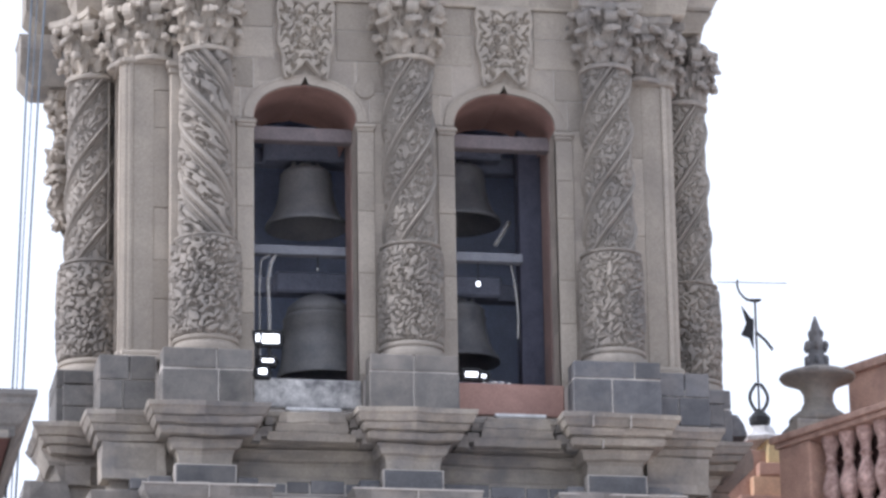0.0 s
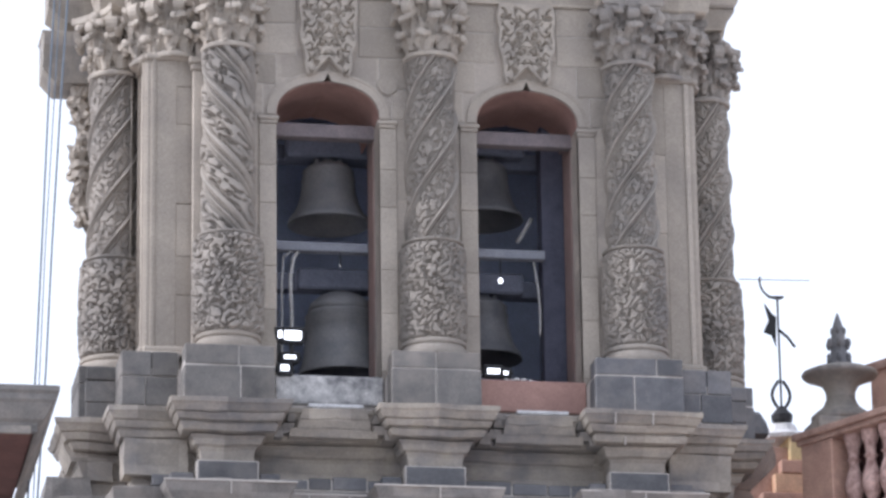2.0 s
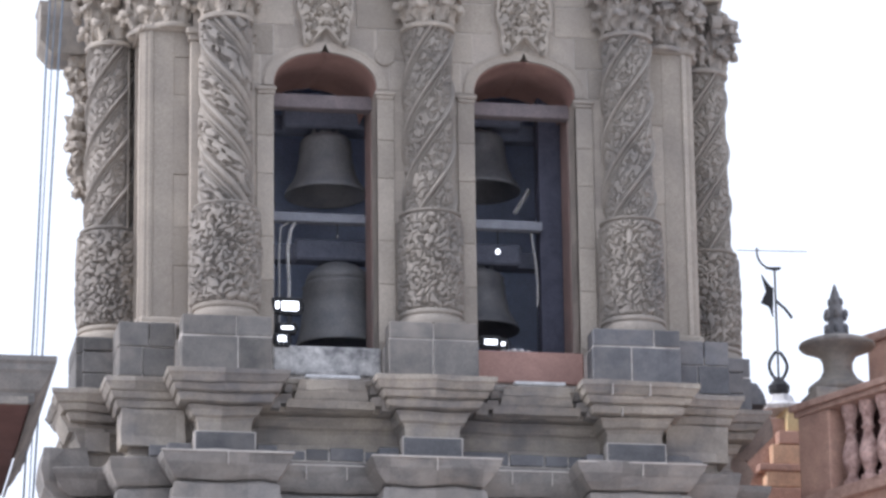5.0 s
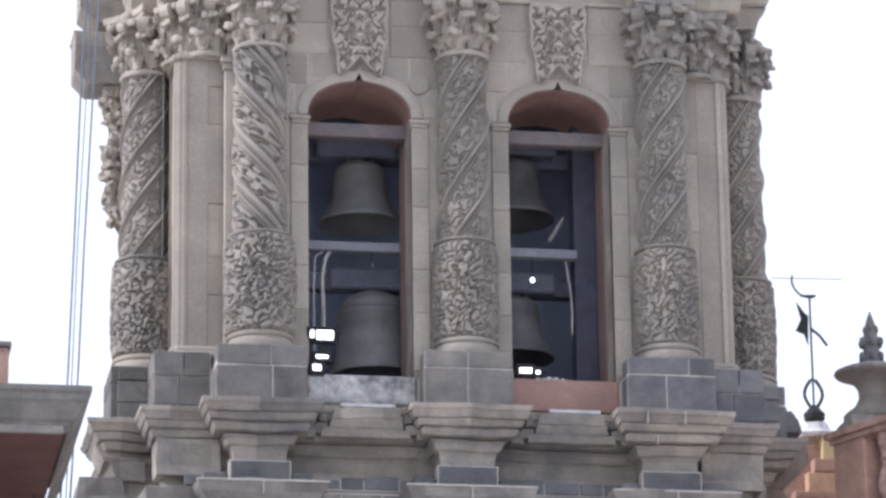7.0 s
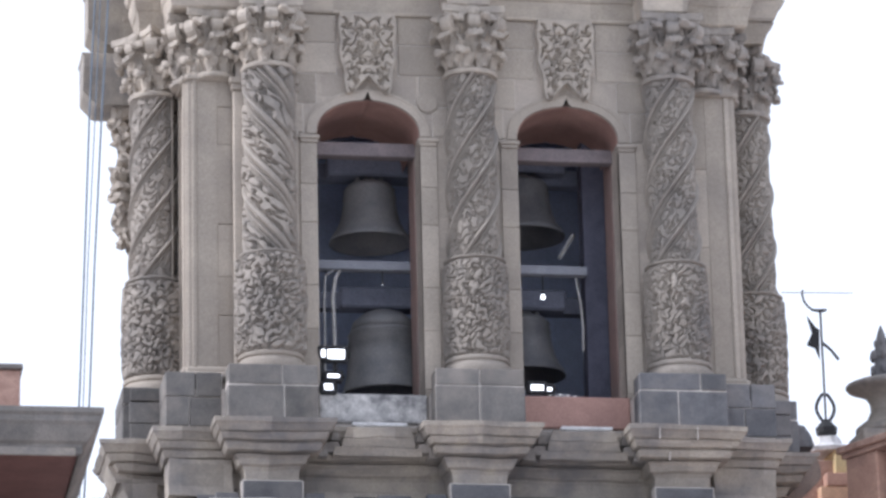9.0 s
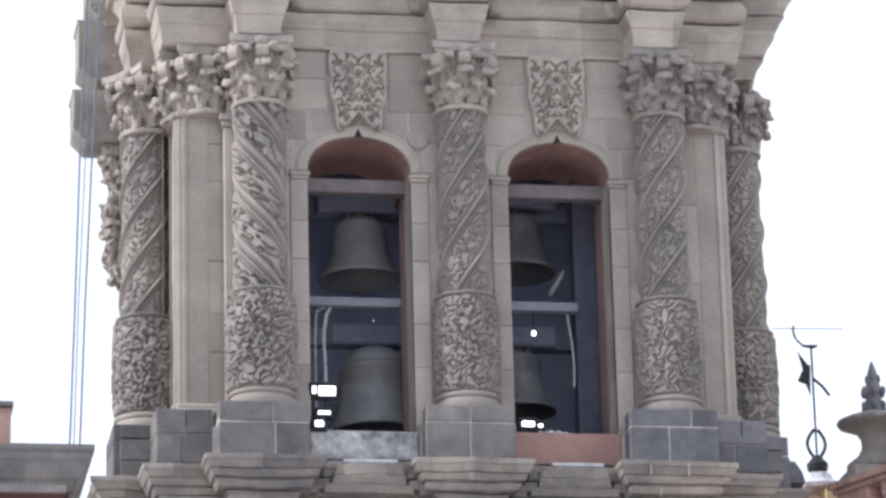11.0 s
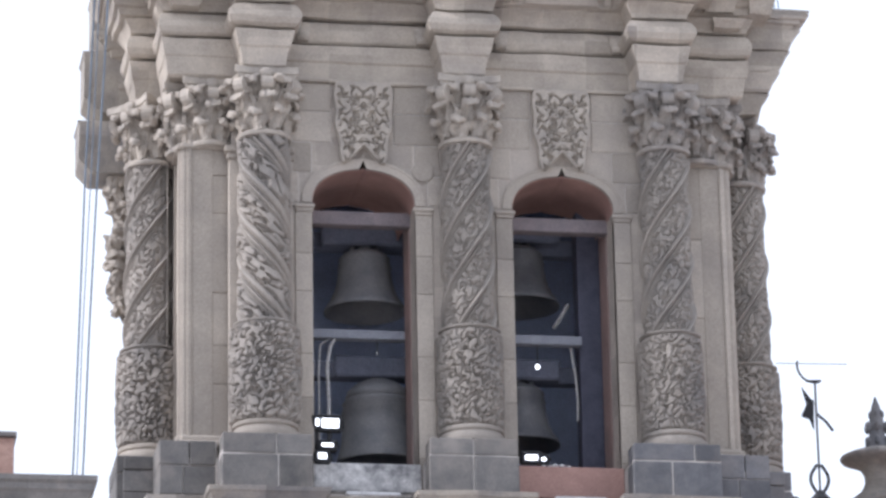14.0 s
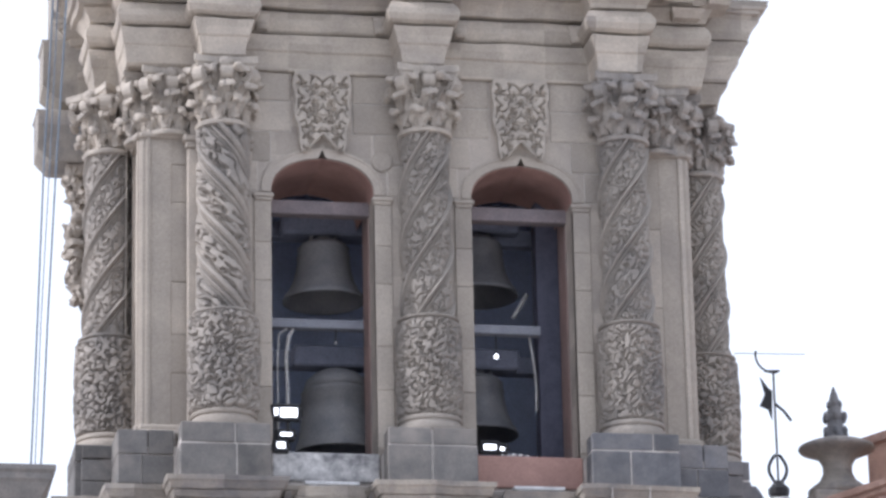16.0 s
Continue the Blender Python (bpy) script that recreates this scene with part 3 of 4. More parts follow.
def column(x, y, shaft, spin, dz=0.0, sc=1.0):
    m = Matrix.Translation((x, y, dz)) @ Matrix.Rotation(spin, 4, "Z")
    col = new("column")
    col.parent = tower
    col.matrix_basis = m
    tagged(col, label="twisted stone column carved with scrollwork and leaves")
    shared("shaft", SHAFTS[shaft], col, Matrix())
    shared("base", BASES[shaft in ("down", "west")], col, Matrix())
    if shaft == "plain" or dz:
        shared("capital", CAPITALS[0], col, Matrix())
    else:
        capital(col, Matrix.Rotation(-spin, 4, "Z") @ Matrix.Rotation(math.atan2(y, x) if abs(x) > 4 else 0, 4, "Z"), spin, int(x > 2))
    return col


column(-COLX + 0.03, -AXIS, "down", 0.0)
column(0.055, -AXIS, "mid", 0.0)
column(COLX + 0.07, -AXIS, "up", 0.0)
column(-AXIS, -COLX, "west", 0.35)
column(AXIS + 0.10, -COLX, "mid", 2.0)
for x, y in ((AXIS, 0), (AXIS, COLX), (COLX, AXIS), (0, AXIS), (-COLX, AXIS)):
    column(x, draw_in(y), "plain", 0.0)

# respond behind the west front column: a flat strip with a neck moulding
strip = part("respond", boxes((-3.24, -2.35, -4.045, -3.95, 16.2, 20.24), chamfer=0.01), BLOCK, tower, "flat stone strip behind a column")
part("neck_moulding", boxes((-3.27, -2.33, -4.085, -3.95, 20.24, 20.33), (-3.30, -2.33, -4.12, -3.95, 20.33, 20.42), chamfer=0.014), BLOCK, strip)

# flat pilasters on the stepped corners: stacked blocks, raised edge fillets, leafy capital
for k, (sx, sy, facing) in enumerate(((-1, -1, 0), (1, -1, 0), (-1, -1, 3), (1, -1, 1))):
    pil = new("pilaster")
    pil.parent = tower
    at = Matrix.Translation((sx * 3.46, -3.84, 0))
    pil.matrix_basis = at if facing == 0 else Matrix.Rotation(facing * math.pi / 2, 4, "Z") @ Matrix.Translation(((1 if facing == 3 else -1) * 3.46, -3.84, 0))
    tagged(pil, label="flat stone corner pilaster of stacked blocks")
    rnd = random.Random(20 + k)
    z = 16.30
    while z < 20.35:
        hgt = min(rnd.choice((0.55, 0.75, 0.95, 1.15)), 20.46 - z)
        part("pilaster_block", boxes((-0.27, 0.27, -0.03 - rnd.uniform(0, 0.012), 0.4, z + 0.003, z + hgt - 0.003), chamfer=0.006), BLOCK, pil)
        z += hgt
    for e in (-1, 1):
        part("fillet", boxes((e * 0.305 - 0.035, e * 0.305 + 0.035, -0.075, 0.4, 16.30, 20.46), chamfer=0.012), BLOCK, pil)
        part("fillet", boxes((e * 0.385 - 0.04, e * 0.385 + 0.04, -0.02, 0.4, 16.30, 20.46), chamfer=0.012), BLOCK, pil)
    part("foot_moulding", boxes((-0.46, 0.46, -0.16, 0.4, 16.14, 16.22), (-0.43, 0.43, -0.11, 0.4, 16.22, 16.30), chamfer=0.02), BLOCK, pil)
    part("neck_moulding", boxes((-0.43, 0.43, -0.11, 0.4, 20.42, 20.50), chamfer=0.02), BLOCK, pil)
    capital(pil, Matrix.Translation((0, 0.16, 0)) @ Matrix.Diagonal((0.95, 1.0, 1.0, 1)), k + 1.0, int(sx > 0))

# carved scroll bracket with its plain blocks on the west face
def side_block(x, z0, z1, xin, zin):
    """A block that juts from the west face, its lower outer edge cut back, with worn faces and a sunk panel on its front."""
    bm = bmesh.new()
    prof = [(-3.9, z0), (xin, z0), (x, zin), (x, z1 - 0.05), (x - 0.03, z1), (-3.9, z1)]
    front, rear = ([bm.verts.new((px, y, pz)) for px, pz in prof] for y in (-1.64, -0.9))
    face = bm.faces.new(front)
    bm.faces.new(list(reversed(rear)))
    for i in range(len(prof)):
        k = (i + 1) % len(prof)
        bm.faces.new((front[i], front[k], rear[k], rear[i]))
    bmesh.ops.inset_region(bm, faces=[face], thickness=0.10, depth=-0.08)
    bmesh.ops.recalc_face_normals(bm, faces=bm.faces)
    for v in bm.verts:
        v.co += 0.02 * Vector(noise.noise_vector(v.co * 3))
    return bm


bm = bmesh.new()
nt = 90
rings = []
for i in range(230):
    z = 16.2 + 4.85 * i / 229
    grow = 0.12 + 0.34 * max(0, min(1, (z - 18.5) / 0.6)) * (0.85 + 0.15 * math.sin(z * 9.2 + 1.0) + 0.15 * noise.noise((0, 0, z * 4)))
    rings.append([bm.verts.new((-4.02 - (grow + 0.15 * worms(math.cos(t) * 0.4, math.sin(t) * 0.4, z, 6.5, 12) + 0.07 * worms(math.cos(t) * 0.4, math.sin(t) * 0.4, z, 16, 3)) * math.cos(t), (0.42 + 0.06 * noise.noise((math.cos(t), z, 3))) * math.sin(t) - 1.2, z))
                  for t in (math.pi * (j / (nt - 1) - 0.5) for j in range(nt))])
for lo, hi in zip(rings, rings[1:]):
    for j in range(nt - 1):
        bm.faces.new((lo[j], lo[j + 1], hi[j + 1], hi[j]))
part("scroll_bracket", bm, CARVED, tower, "leafy carved bracket on the side wall")
rnd = random.Random(77)
bracket = next(o for o in tower.children if o.name == "scroll_bracket")
for k in range(40):
    z = 18.9 + 1.95 * k / 39
    size = rnd.uniform(0.07, 0.13)
    lump = bmesh.new()
    bmesh.ops.create_icosphere(lump, subdivisions=3, radius=size, matrix=Matrix.Translation((-4.34 - 0.22 * abs(math.sin(z * 3.1 + 0.4)) - rnd.uniform(0, 0.08), -1.2 - rnd.uniform(-0.1, 0.42), z)) @ Matrix.Rotation(rnd.uniform(0, 3), 4, "Y") @ Matrix.Diagonal((1.3, 0.9, 0.75, 1)))
    for v in lump.verts:
        v.co += 0.085 * Vector(noise.noise_vector(v.co * 8)) + 0.045 * Vector(noise.noise_vector(v.co * 21))
    part("leaf", lump, CARVED, bracket)
soften(part("bracket_block", side_block(-5.13, 20.82, 21.61, -4.95, 21.02), LEDGE, tower, "plain stone block over the bracket"), 0.03)
soften(part("bracket_block", side_block(-4.95, 22.74, 23.62, -4.78, 22.98), LEDGE, tower, "plain stone block over the bracket"), 0.03)
soften(part("bracket_block", side_block(-5.06, 21.74, 22.68, -4.80, 21.97), LEDGE, tower, "plain stone block over the bracket"), 0.03)

# ---- upper entablature ----
soften(part("architrave", loft([(21.42, 0.28, 0.30, 0.07), (21.45, 0.305, 0.35, 0.075), (21.58, 0.32, 0.37, 0.07), (21.70, 0.35, 0.40, 0.075), (21.715, 0.365, 0.42, 0.105), (21.94, 0.42, 0.47, 0.12), (21.955, 0.41, 0.46, 0.115), (21.96, 0.34, 0.34, -0.12)], bottom=True),
            ENTAB, tower, "pale brown stone architrave with tapering blocks"), 0.012)
soften(part("frieze", loft([(21.955, 0.32, 0.30, -0.12), (22.0, 0.32, 0.30, -0.12), (22.005, 0.42, 0.44, 0.03), (22.04, 0.475, 0.50, 0.06), (22.12, 0.51, 0.54, 0.085), (22.20, 0.50, 0.53, 0.08), (22.29, 0.45, 0.48, 0.05), (22.33, 0.41, 0.44, 0.03), (22.335, 0.31, 0.30, -0.10)]), ENTAB, tower, "rounded cushion frieze"), 0.012)
soften(part("cornice", loft([(22.33, 0.31, 0.30, -0.10), (22.365, 0.31, 0.30, -0.10), (22.37, 0.40, 0.44, 0.10), (22.43, 0.415, 0.46, 0.12), (22.50, 0.45, 0.52, 0.18), (22.57, 0.485, 0.58, 0.26), (22.585, 0.47, 0.56, 0.25), (22.60, 0.55, 0.68, 0.34), (22.70, 0.57, 0.71, 0.36),
      (22.715, 0.61, 0.78, 0.42), (22.83, 0.66, 0.84, 0.47), (22.845, 0.71, 0.92, 0.53), (22.90, 0.71, 0.93, 0.54), (22.905, 0.74, 1.0, 0.58), (22.97, 0.76, 1.06, 0.62), (22.99, 0.5, 0.30, 0.05)], wear=0.028), ENTAB, tower, "brown stone stepped upper cornice"), 0.012)

# ---- upper stage: only its foot is in sight ----
soften(part("upper_plinth", loft([(22.97, 0.60, 0.42, 0.0), (23.30, 0.60, 0.42, 0.0), (23.31, 0.57, 0.39, 0.0), (23.58, 0.57, 0.39, 0.0), (23.60, 0.3, 0.0, -0.2)], wear=0.03), SLATE, tower, "blue-grey stained plinth of the upper stage"), 0.02)
for k in range(4):
    bm = wall_bm(WALL - 0.1, WALL - 0.9, 16.1, 21.5, list(OPENS), -3.1, 3.1)
    bmesh.ops.translate(bm, vec=(0, 0, 7.25), verts=bm.verts)
    bmesh.ops.rotate(bm, cent=(0, 0, 0), matrix=Matrix.Rotation(k * math.pi / 2, 3, "Z"), verts=bm.verts)
    draw_in_mesh(bm)
    part("upper_wall", bm, STONE, tower)
    bm = bmesh.new()
    box(bm, -3.75, -2.9, -3.75, -2.9, 23.3, 28.75, Matrix.Rotation(k * math.pi / 2, 4, "Z"))
    part("upper_corner_wall", draw_in_mesh(bm) if k > 1 else bm, STONE, tower)
part("upper_roof", boxes((-4.3, 4.3, -4.3, 0.2, 28.75, 29.1)), STONE, tower)
part("upper_floor", boxes((-3.5, 3.5, -3.5, -0.3, 22.6, 23.2)), INSIDE, tower)
for x in (-COLX + 0.06, 0.04, COLX - 0.02):
    column(x, -AXIS + 0.05, "mid", 0.7, dz=7.36)
for x in (-1, 1):
    column(x * (AXIS - 0.1), -COLX, "mid", 0.7, dz=7.36)
for c in OPENS:
    soften(part("upper_parapet", boxes((c - 0.66, c + 0.64, -4.22, -3.1, 22.97, 23.44)), ORANGE, tower, "faded red painted parapet"), 0.015)
    part("upper_jamb_paint", boxes((c + 0.66, c + 0.70, -3.86, -3.1, 23.3, 26.8)), ORANGE, tower)

# red back wall with a small window, and a dark shutter, in the upper openings
part("upper_red_wall", boxes((-2.3, -0.4, -2.9, -2.75, 23.2, 27.0)), DIMRED, tower, "red painted wall inside the upper opening")
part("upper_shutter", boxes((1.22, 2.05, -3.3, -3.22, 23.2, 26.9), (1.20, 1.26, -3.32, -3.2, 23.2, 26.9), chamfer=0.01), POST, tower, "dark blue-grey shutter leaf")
upper_window = part("upper_window", boxes((-1.78, -1.12, -2.96, -2.9, 23.80, 23.84), (-1.78, -1.12, -2.96, -2.9, 24.18, 24.22), (-1.78, -1.74, -2.96, -2.9, 23.84, 24.18), (-1.16, -1.12, -2.96, -2.9, 23.84, 24.18), (-1.47, -1.43, -2.96, -2.9, 23.84, 24.18)), WHITE, tower, "white framed small window")
part("notice", boxes((-0.86, -0.66, -2.96, -2.9, 23.78, 24.02), chamfer=0.008), WHITE, tower, "small pale notice board on the red wall")
for xa in (-1.74, -1.43):
    part("pane", boxes((xa, xa + 0.27, -2.93, -2.91, 23.84, 24.18)), GLASS, upper_window)


# ---- bells and their frames ----
def bell(name, x, y, rim_z, r, height, label, domed=False, metal=BRONZE):
    b = empty(name, label, "bell", m=Matrix.Translation((x, y, rim_z)), group="bells in the tower")
    prof = [(0.90, 0.05), (0.985, 0.02), (1.0, 0.0), (1.0, 0.03), (0.965, 0.09), (0.84, 0.20), (0.745, 0.34), (0.68, 0.52), (0.635, 0.72), (0.61, 0.88), (0.575, 0.945), (0.50, 0.99), (0.36, 1.025), (0.18, 1.045), (0.0001, 1.05)]
    if domed:       # a straighter, stouter waist
        prof = [(0.82 + (q - 0.61) * 0.46 if q > 0.61 else q * 1.344, zz) for q, zz in prof]
    bm = bmesh.new()
    rings = []
    full = [(0.55, 0.8), (0.62, 0.5), (0.75, 0.22)] + prof
    for rr, zz in full:
        for s in ((0,) if zz not in (0.72, 0.88) else (0, 1)):
            q = r * rr * (1.035 if s else 1)
            rings.append([bm.verts.new((q * math.cos(2 * math.pi * i / 48), q * math.sin(2 * math.pi * i / 48), height * zz + 0.012 * s)) for i in range(48)])
    for lo, hi in zip(rings, rings[1:]):
        for i in range(48):
            bm.faces.new((lo[i], lo[(i + 1) % 48], hi[(i + 1) % 48], hi[i]))
    bm.faces.new(rings[0])
    part("bell_body", bm, metal, b, "dull grey-brown bronze", smooth=True)
    part("clapper", revolve(bmesh.new(), [(0.02, 0.7 * height), (0.025, 0.40 * height), (0.07, 0.34 * height), (0.075, 0.29 * height), (0.04, 0.25 * height)], 16), IRON, b)
    bm = boxes((-0.08, 0.08, -0.05, 0.05, 1.0 * height, 1.12 * height), (-0.2, -0.14, -0.04, 0.04, 0.98 * height, 1.12 * height), (0.14, 0.2, -0.04, 0.04, 0.98 * height, 1.12 * height), chamfer=0.012)
    if domed:
        bm = revolve(bmesh.new(), [(0.79 * r, 0.95 * height), (0.72 * r, 1.08 * height), (0.52 * r, 1.19 * height), (0.30 * r, 1.25 * height), (0.08 * r, 1.28 * height)], 24)
    part("crown", bm, metal, b, smooth=domed)
    part("headstock", boxes((-r * 1.05, r * 1.05, -0.14, 0.14, (1.28 if domed else 1.12) * height, (1.28 if domed else 1.12) * height + 0.30), chamfer=0.03), YOKE, b, "heavy grey timber headstock")
    return b


bell("bell", -1.09, -2.2, 18.65, 0.585, 0.88, "medium bronze bell hanging mouth down from a timber headstock")
bell("bell", -0.92, -2.2, 16.41, 0.60, 0.99, "large bronze bell hanging low in the chamber", True)
bell("bell", 1.12, -2.2, 18.80, 0.60, 0.86, "medium bronze bell with a pale rope at its rim", metal=SHADEBRONZE)
bell("bell", 1.12, -2.2, 16.74, 0.55, 0.86, "smaller bronze bell hanging over the parapet", metal=SHADEBRONZE)

bell_frame = empty("belfry_stand", "grey timber stand that carries the bells", "timber stand")
for x0, x1 in ((-2.2, -0.3), (0.3, 1.88)):
    soften(part("cross_beam", boxes((x0, x1, -2.98, -2.82, 18.03, 18.16)), BEAM, bell_frame, "pale grey cross beam"), 0.01)
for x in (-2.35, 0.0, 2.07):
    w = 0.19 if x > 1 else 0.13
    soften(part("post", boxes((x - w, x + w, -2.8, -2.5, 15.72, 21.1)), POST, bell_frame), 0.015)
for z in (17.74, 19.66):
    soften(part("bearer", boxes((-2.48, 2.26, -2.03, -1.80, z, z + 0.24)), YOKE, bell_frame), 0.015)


def rope(pts, r, label):
    return tagged(part("bell_rope", tube(bmesh.new(), pts, r), ROPE, None, label), category="rope", group="bell ropes")


rope([(1.83, -2.3, 18.84), (1.73, -2.32, 18.66), (1.62, -2.3, 18.48)], 0.03, "pale rope tied to the bell's rim")
rope([(1.74, -2.84, 18.04), (1.80, -2.86, 17.6), (1.82, -2.86, 17.25), (1.81, -2.86, 16.95)], 0.014, "pale hanging bell rope inside the opening")
rope([(-1.62, -2.9, 18.05), (-1.70, -2.95, 17.9), (-1.75, -3.0, 17.6), (-1.73, -3.0, 17.1), (-1.74, -3.0, 15.72)], 0.025, "pale hanging bell rope beside the jamb")
rope([(-1.69, -2.9, 18.05), (-1.84, -2.95, 17.93), (-1.87, -3.0, 17.5), (-1.86, -3.0, 15.72)], 0.012, "thin pale cord beside the jamb")
def hung_bulb(x, y, z, r, label, glass):
    """A bulb on a thin cord from the cross beam; its foot is at z."""
    thing = empty("light_bulb", label, "lamp", m=Matrix.Translation((x, y, z)), group="bulbs hung in the openings")
    part("bulb", revolve(bmesh.new(), [(0.1 * r, 0.0), (0.7 * r, 0.25 * r), (r, r), (0.75 * r, 1.7 * r), (0.35 * r, 2.2 * r)], 14), glass, thing, "round white bulb", smooth=True)
    part("socket", revolve(bmesh.new(), [(0.38 * r, 2.15 * r), (0.42 * r, 3.0 * r), (0.2 * r, 3.2 * r)], 12), IRON, thing)
    part("cord", tube(bmesh.new(), [(0, 0, 3.1 * r), (0, 0, 18.04 - z)], 0.006), IRON, thing)


hung_bulb(1.25, -2.9, 17.68, 0.034, "lit white bulb hung on a thin dark cord", LAMP)
hung_bulb(-1.03, -2.9, 17.82, 0.02, "small white bulb hung on a thin dark cord", WHITE)


# ---- floodlights on the parapets ----
def floodlight(x, z, w, h, tilt, label, y=-4.02, stem=0.0):
    f = empty("floodlight", label, "lamp", m=pose(x, y, z, tilt, 0, 0), group="floodlights in the openings")
    part("housing", boxes((-w / 2 - 0.055, w / 2 + 0.055, -0.02, 0.12, -h / 2 - 0.055, h / 2 + 0.055), (-w / 2 - 0.08, -w / 2 - 0.055, 0.0, 0.06, -h / 2, h / 2), (w / 2 + 0.055, w / 2 + 0.08, 0.0, 0.06, -h / 2, h / 2), chamfer=0.02), IRON, f, "black metal housing")
    part("lamp_glass", boxes((-w / 2, w / 2, -0.032, -0.018, -h / 2, h / 2), chamfer=0.006), LAMP, f, "glowing white glass")
    if stem:
        part("stem", boxes((-0.025, 0.025, 0.03, 0.08, -stem, -h / 2)), IRON, f)
    return f


floodlight(-1.86, 16.49, 0.23, 0.125, 8, "black floodlight with a glowing white glass on a stem", stem=0.47)
floodlight(-1.90, 16.18, 0.16, 0.045, 0, "slim black floodlight with a glowing white glass", stem=0.13)
floodlight(-1.98, 16.0, 0.11, 0.09, -15, "small black floodlight on the rubble parapet", y=-4.09)
floodlight(0.90, 16.07, 0.17, 0.07, 10, "small black floodlight on the painted parapet", y=-4.06)
floodlight(-2.035, 16.50, 0.05, 0.10, 8, "narrow black floodlight beside a larger one", stem=0.5)
floodlight(1.07, 16.05, 0.06, 0.045, 10, "tiny black floodlight on the painted parapet", y=-4.06)
floodlight(-1.88, 24.10, 0.17, 0.11, 5, "black floodlight in the upper opening", y=-3.9, stem=0.76)
floodlight(0.92, 24.28, 0.10, 0.06, 60, "black floodlight high in the upper opening", y=-3.8, stem=0.94)

# ---- cables ----
for k, (x0, x1) in enumerate(((-5.21, -5.49), (-5.03, -5.36), (-5.16, -5.43))):
    slope = (x0 - x1) / (23.3 - 15.36)
    pts = [(x1 + (z - 15.36) * slope + 0.012 * math.sin(z * 0.9 + k), -6.0 - 0.04 * k, z) for z in (0, 4, 8, 12, 15.36, 17, 19.2, 21, 23.3, 26, 29, 31)]
    tagged(part("stay_cable", tube(bmesh.new(), pts, 0.013 if k < 2 else 0.008), CABLE, None, "thin blue-grey cable running down beside the tower"), category="cable", group="cables beside the tower")
for x0, x1 in ((4.66, 5.02), (4.86, 5.07), (4.95, 5.12)):
    slope = (x0 - x1) / 1.65
    pts = [(x1 + (z - 22.95) * slope, -2.6, z) for z in (22.95, 24.6, 26.5, 28.6)]
    tagged(part("stay_cable", tube(bmesh.new(), pts, 0.010), PALECABLE, None, "thin pale blue cable rising from the cornice"), category="cable", group="cables beside the tower")

# ---- terracotta church wing with balustrade ----
WING = Matrix(((0.438, 0.899, 0, 5.72), (-0.899, 0.438, 0, -2.2), (0, 0, 1, 0), (0, 0, 0, 1)))
wing = empty("church_wing", "terracotta church wing with a pink stone balustrade", "building", m=WING)
part("wing_wall", boxes((-3.8, 9.0, 0.02, 5.0, 0, 14.25)), TERRACOTTA, wing, "worn terracotta rendered wall")
soften(part("string_course", boxes((-0.05, 9.0, -0.12, 0.4, 14.25, 14.38), (-0.02, 9.0, -0.06, 0.36, 14.38, 14.45)), PINKSTONE, wing, "pink stone base rail"), 0.02)
for xa in (0.0, 4.6):
    soften(part("pier", boxes((xa, xa + 0.66, -0.02, 0.34, 14.45, 15.62)), TERRACOTTA, wing, "terracotta pier"), 0.02)
soften(part("top_rail", boxes((-0.10, 9.0, -0.12, 0.42, 15.70, 15.80), (-0.05, 9.0, -0.06, 0.38, 15.62, 15.70)), PINKSTONE, wing, "pale pink stone top rail"), 0.02)
prof = [(0.13, 14.45), (0.13, 14.54), (0.085, 14.57), (0.075, 14.62), (0.125, 14.74), (0.15, 14.86), (0.125, 15.0), (0.075, 15.14), (0.07, 15.21), (0.105, 15.25), (0.075, 15.29), (0.085, 15.40), (0.125, 15.51), (0.13, 15.54), (0.13, 15.62)]
bal = as_mesh("baluster", revolve(bmesh.new(), prof, 14), BALUSTER)
x = 0.92
while x < 8.8:
    if not 4.4 < x < 5.4:
        shared("baluster", bal, wing, Matrix.Translation((x, 0.16, 0)))
    x += 0.36
# added slab whose dark colour stands for the shade in the baluster gaps
part("parapet_back", boxes((0.66, 9.0, 0.335, 0.415, 14.45, 15.62)), GAPSHADE, wing, "dark maroon slab added as the shade between the balusters")
part("roof_deck", boxes((-3.8, 9.0, 0.42, 5.0, 14.25, 14.40)), TERRACOTTA, wing)

back = empty("attic_block", "terracotta attic block with dark coping behind the balustrade", "building", m=Matrix.Translation((6.98, -1.55, 0)) @ Matrix.Rotation(math.atan2(-0.899, 0.438), 4, "Z"))
part("attic_wall", boxes((0, 4.0, 0.0, 2.5, 14.55, 16.92)), TERRACOTTA, back)
soften(part("coping", boxes((-0.06, 4.1, -0.08, 2.6, 16.92, 17.06)), PINKSTONE, back, "dark weathered coping"), 0.02)

urn = empty("stone_urn", "grey stone urn with a spiked finial on a pedestal", "urn", m=Matrix.Translation((6.40, -1.95, 0)))
soften(part("pedestal", boxes((-0.46, 0.46, -0.42, 0.42, 14.55, 16.06)), LEDGE, urn, "square weathered stone pedestal"), 0.03)
part("urn_body", revolve(bmesh.new(), [(0.40, 16.05), (0.44, 16.07), (0.44, 16.14), (0.39, 16.19), (0.27, 16.28), (0.21, 16.40), (0.215, 16.52), (0.28, 16.63), (0.44, 16.70), (0.53, 16.735), (0.555, 16.77), (0.54, 16.80), (0.42, 16.85), (0.26, 16.90), (0.17, 16.92)], 40), LEDGE, urn, "waisted grey stone body", smooth=True)
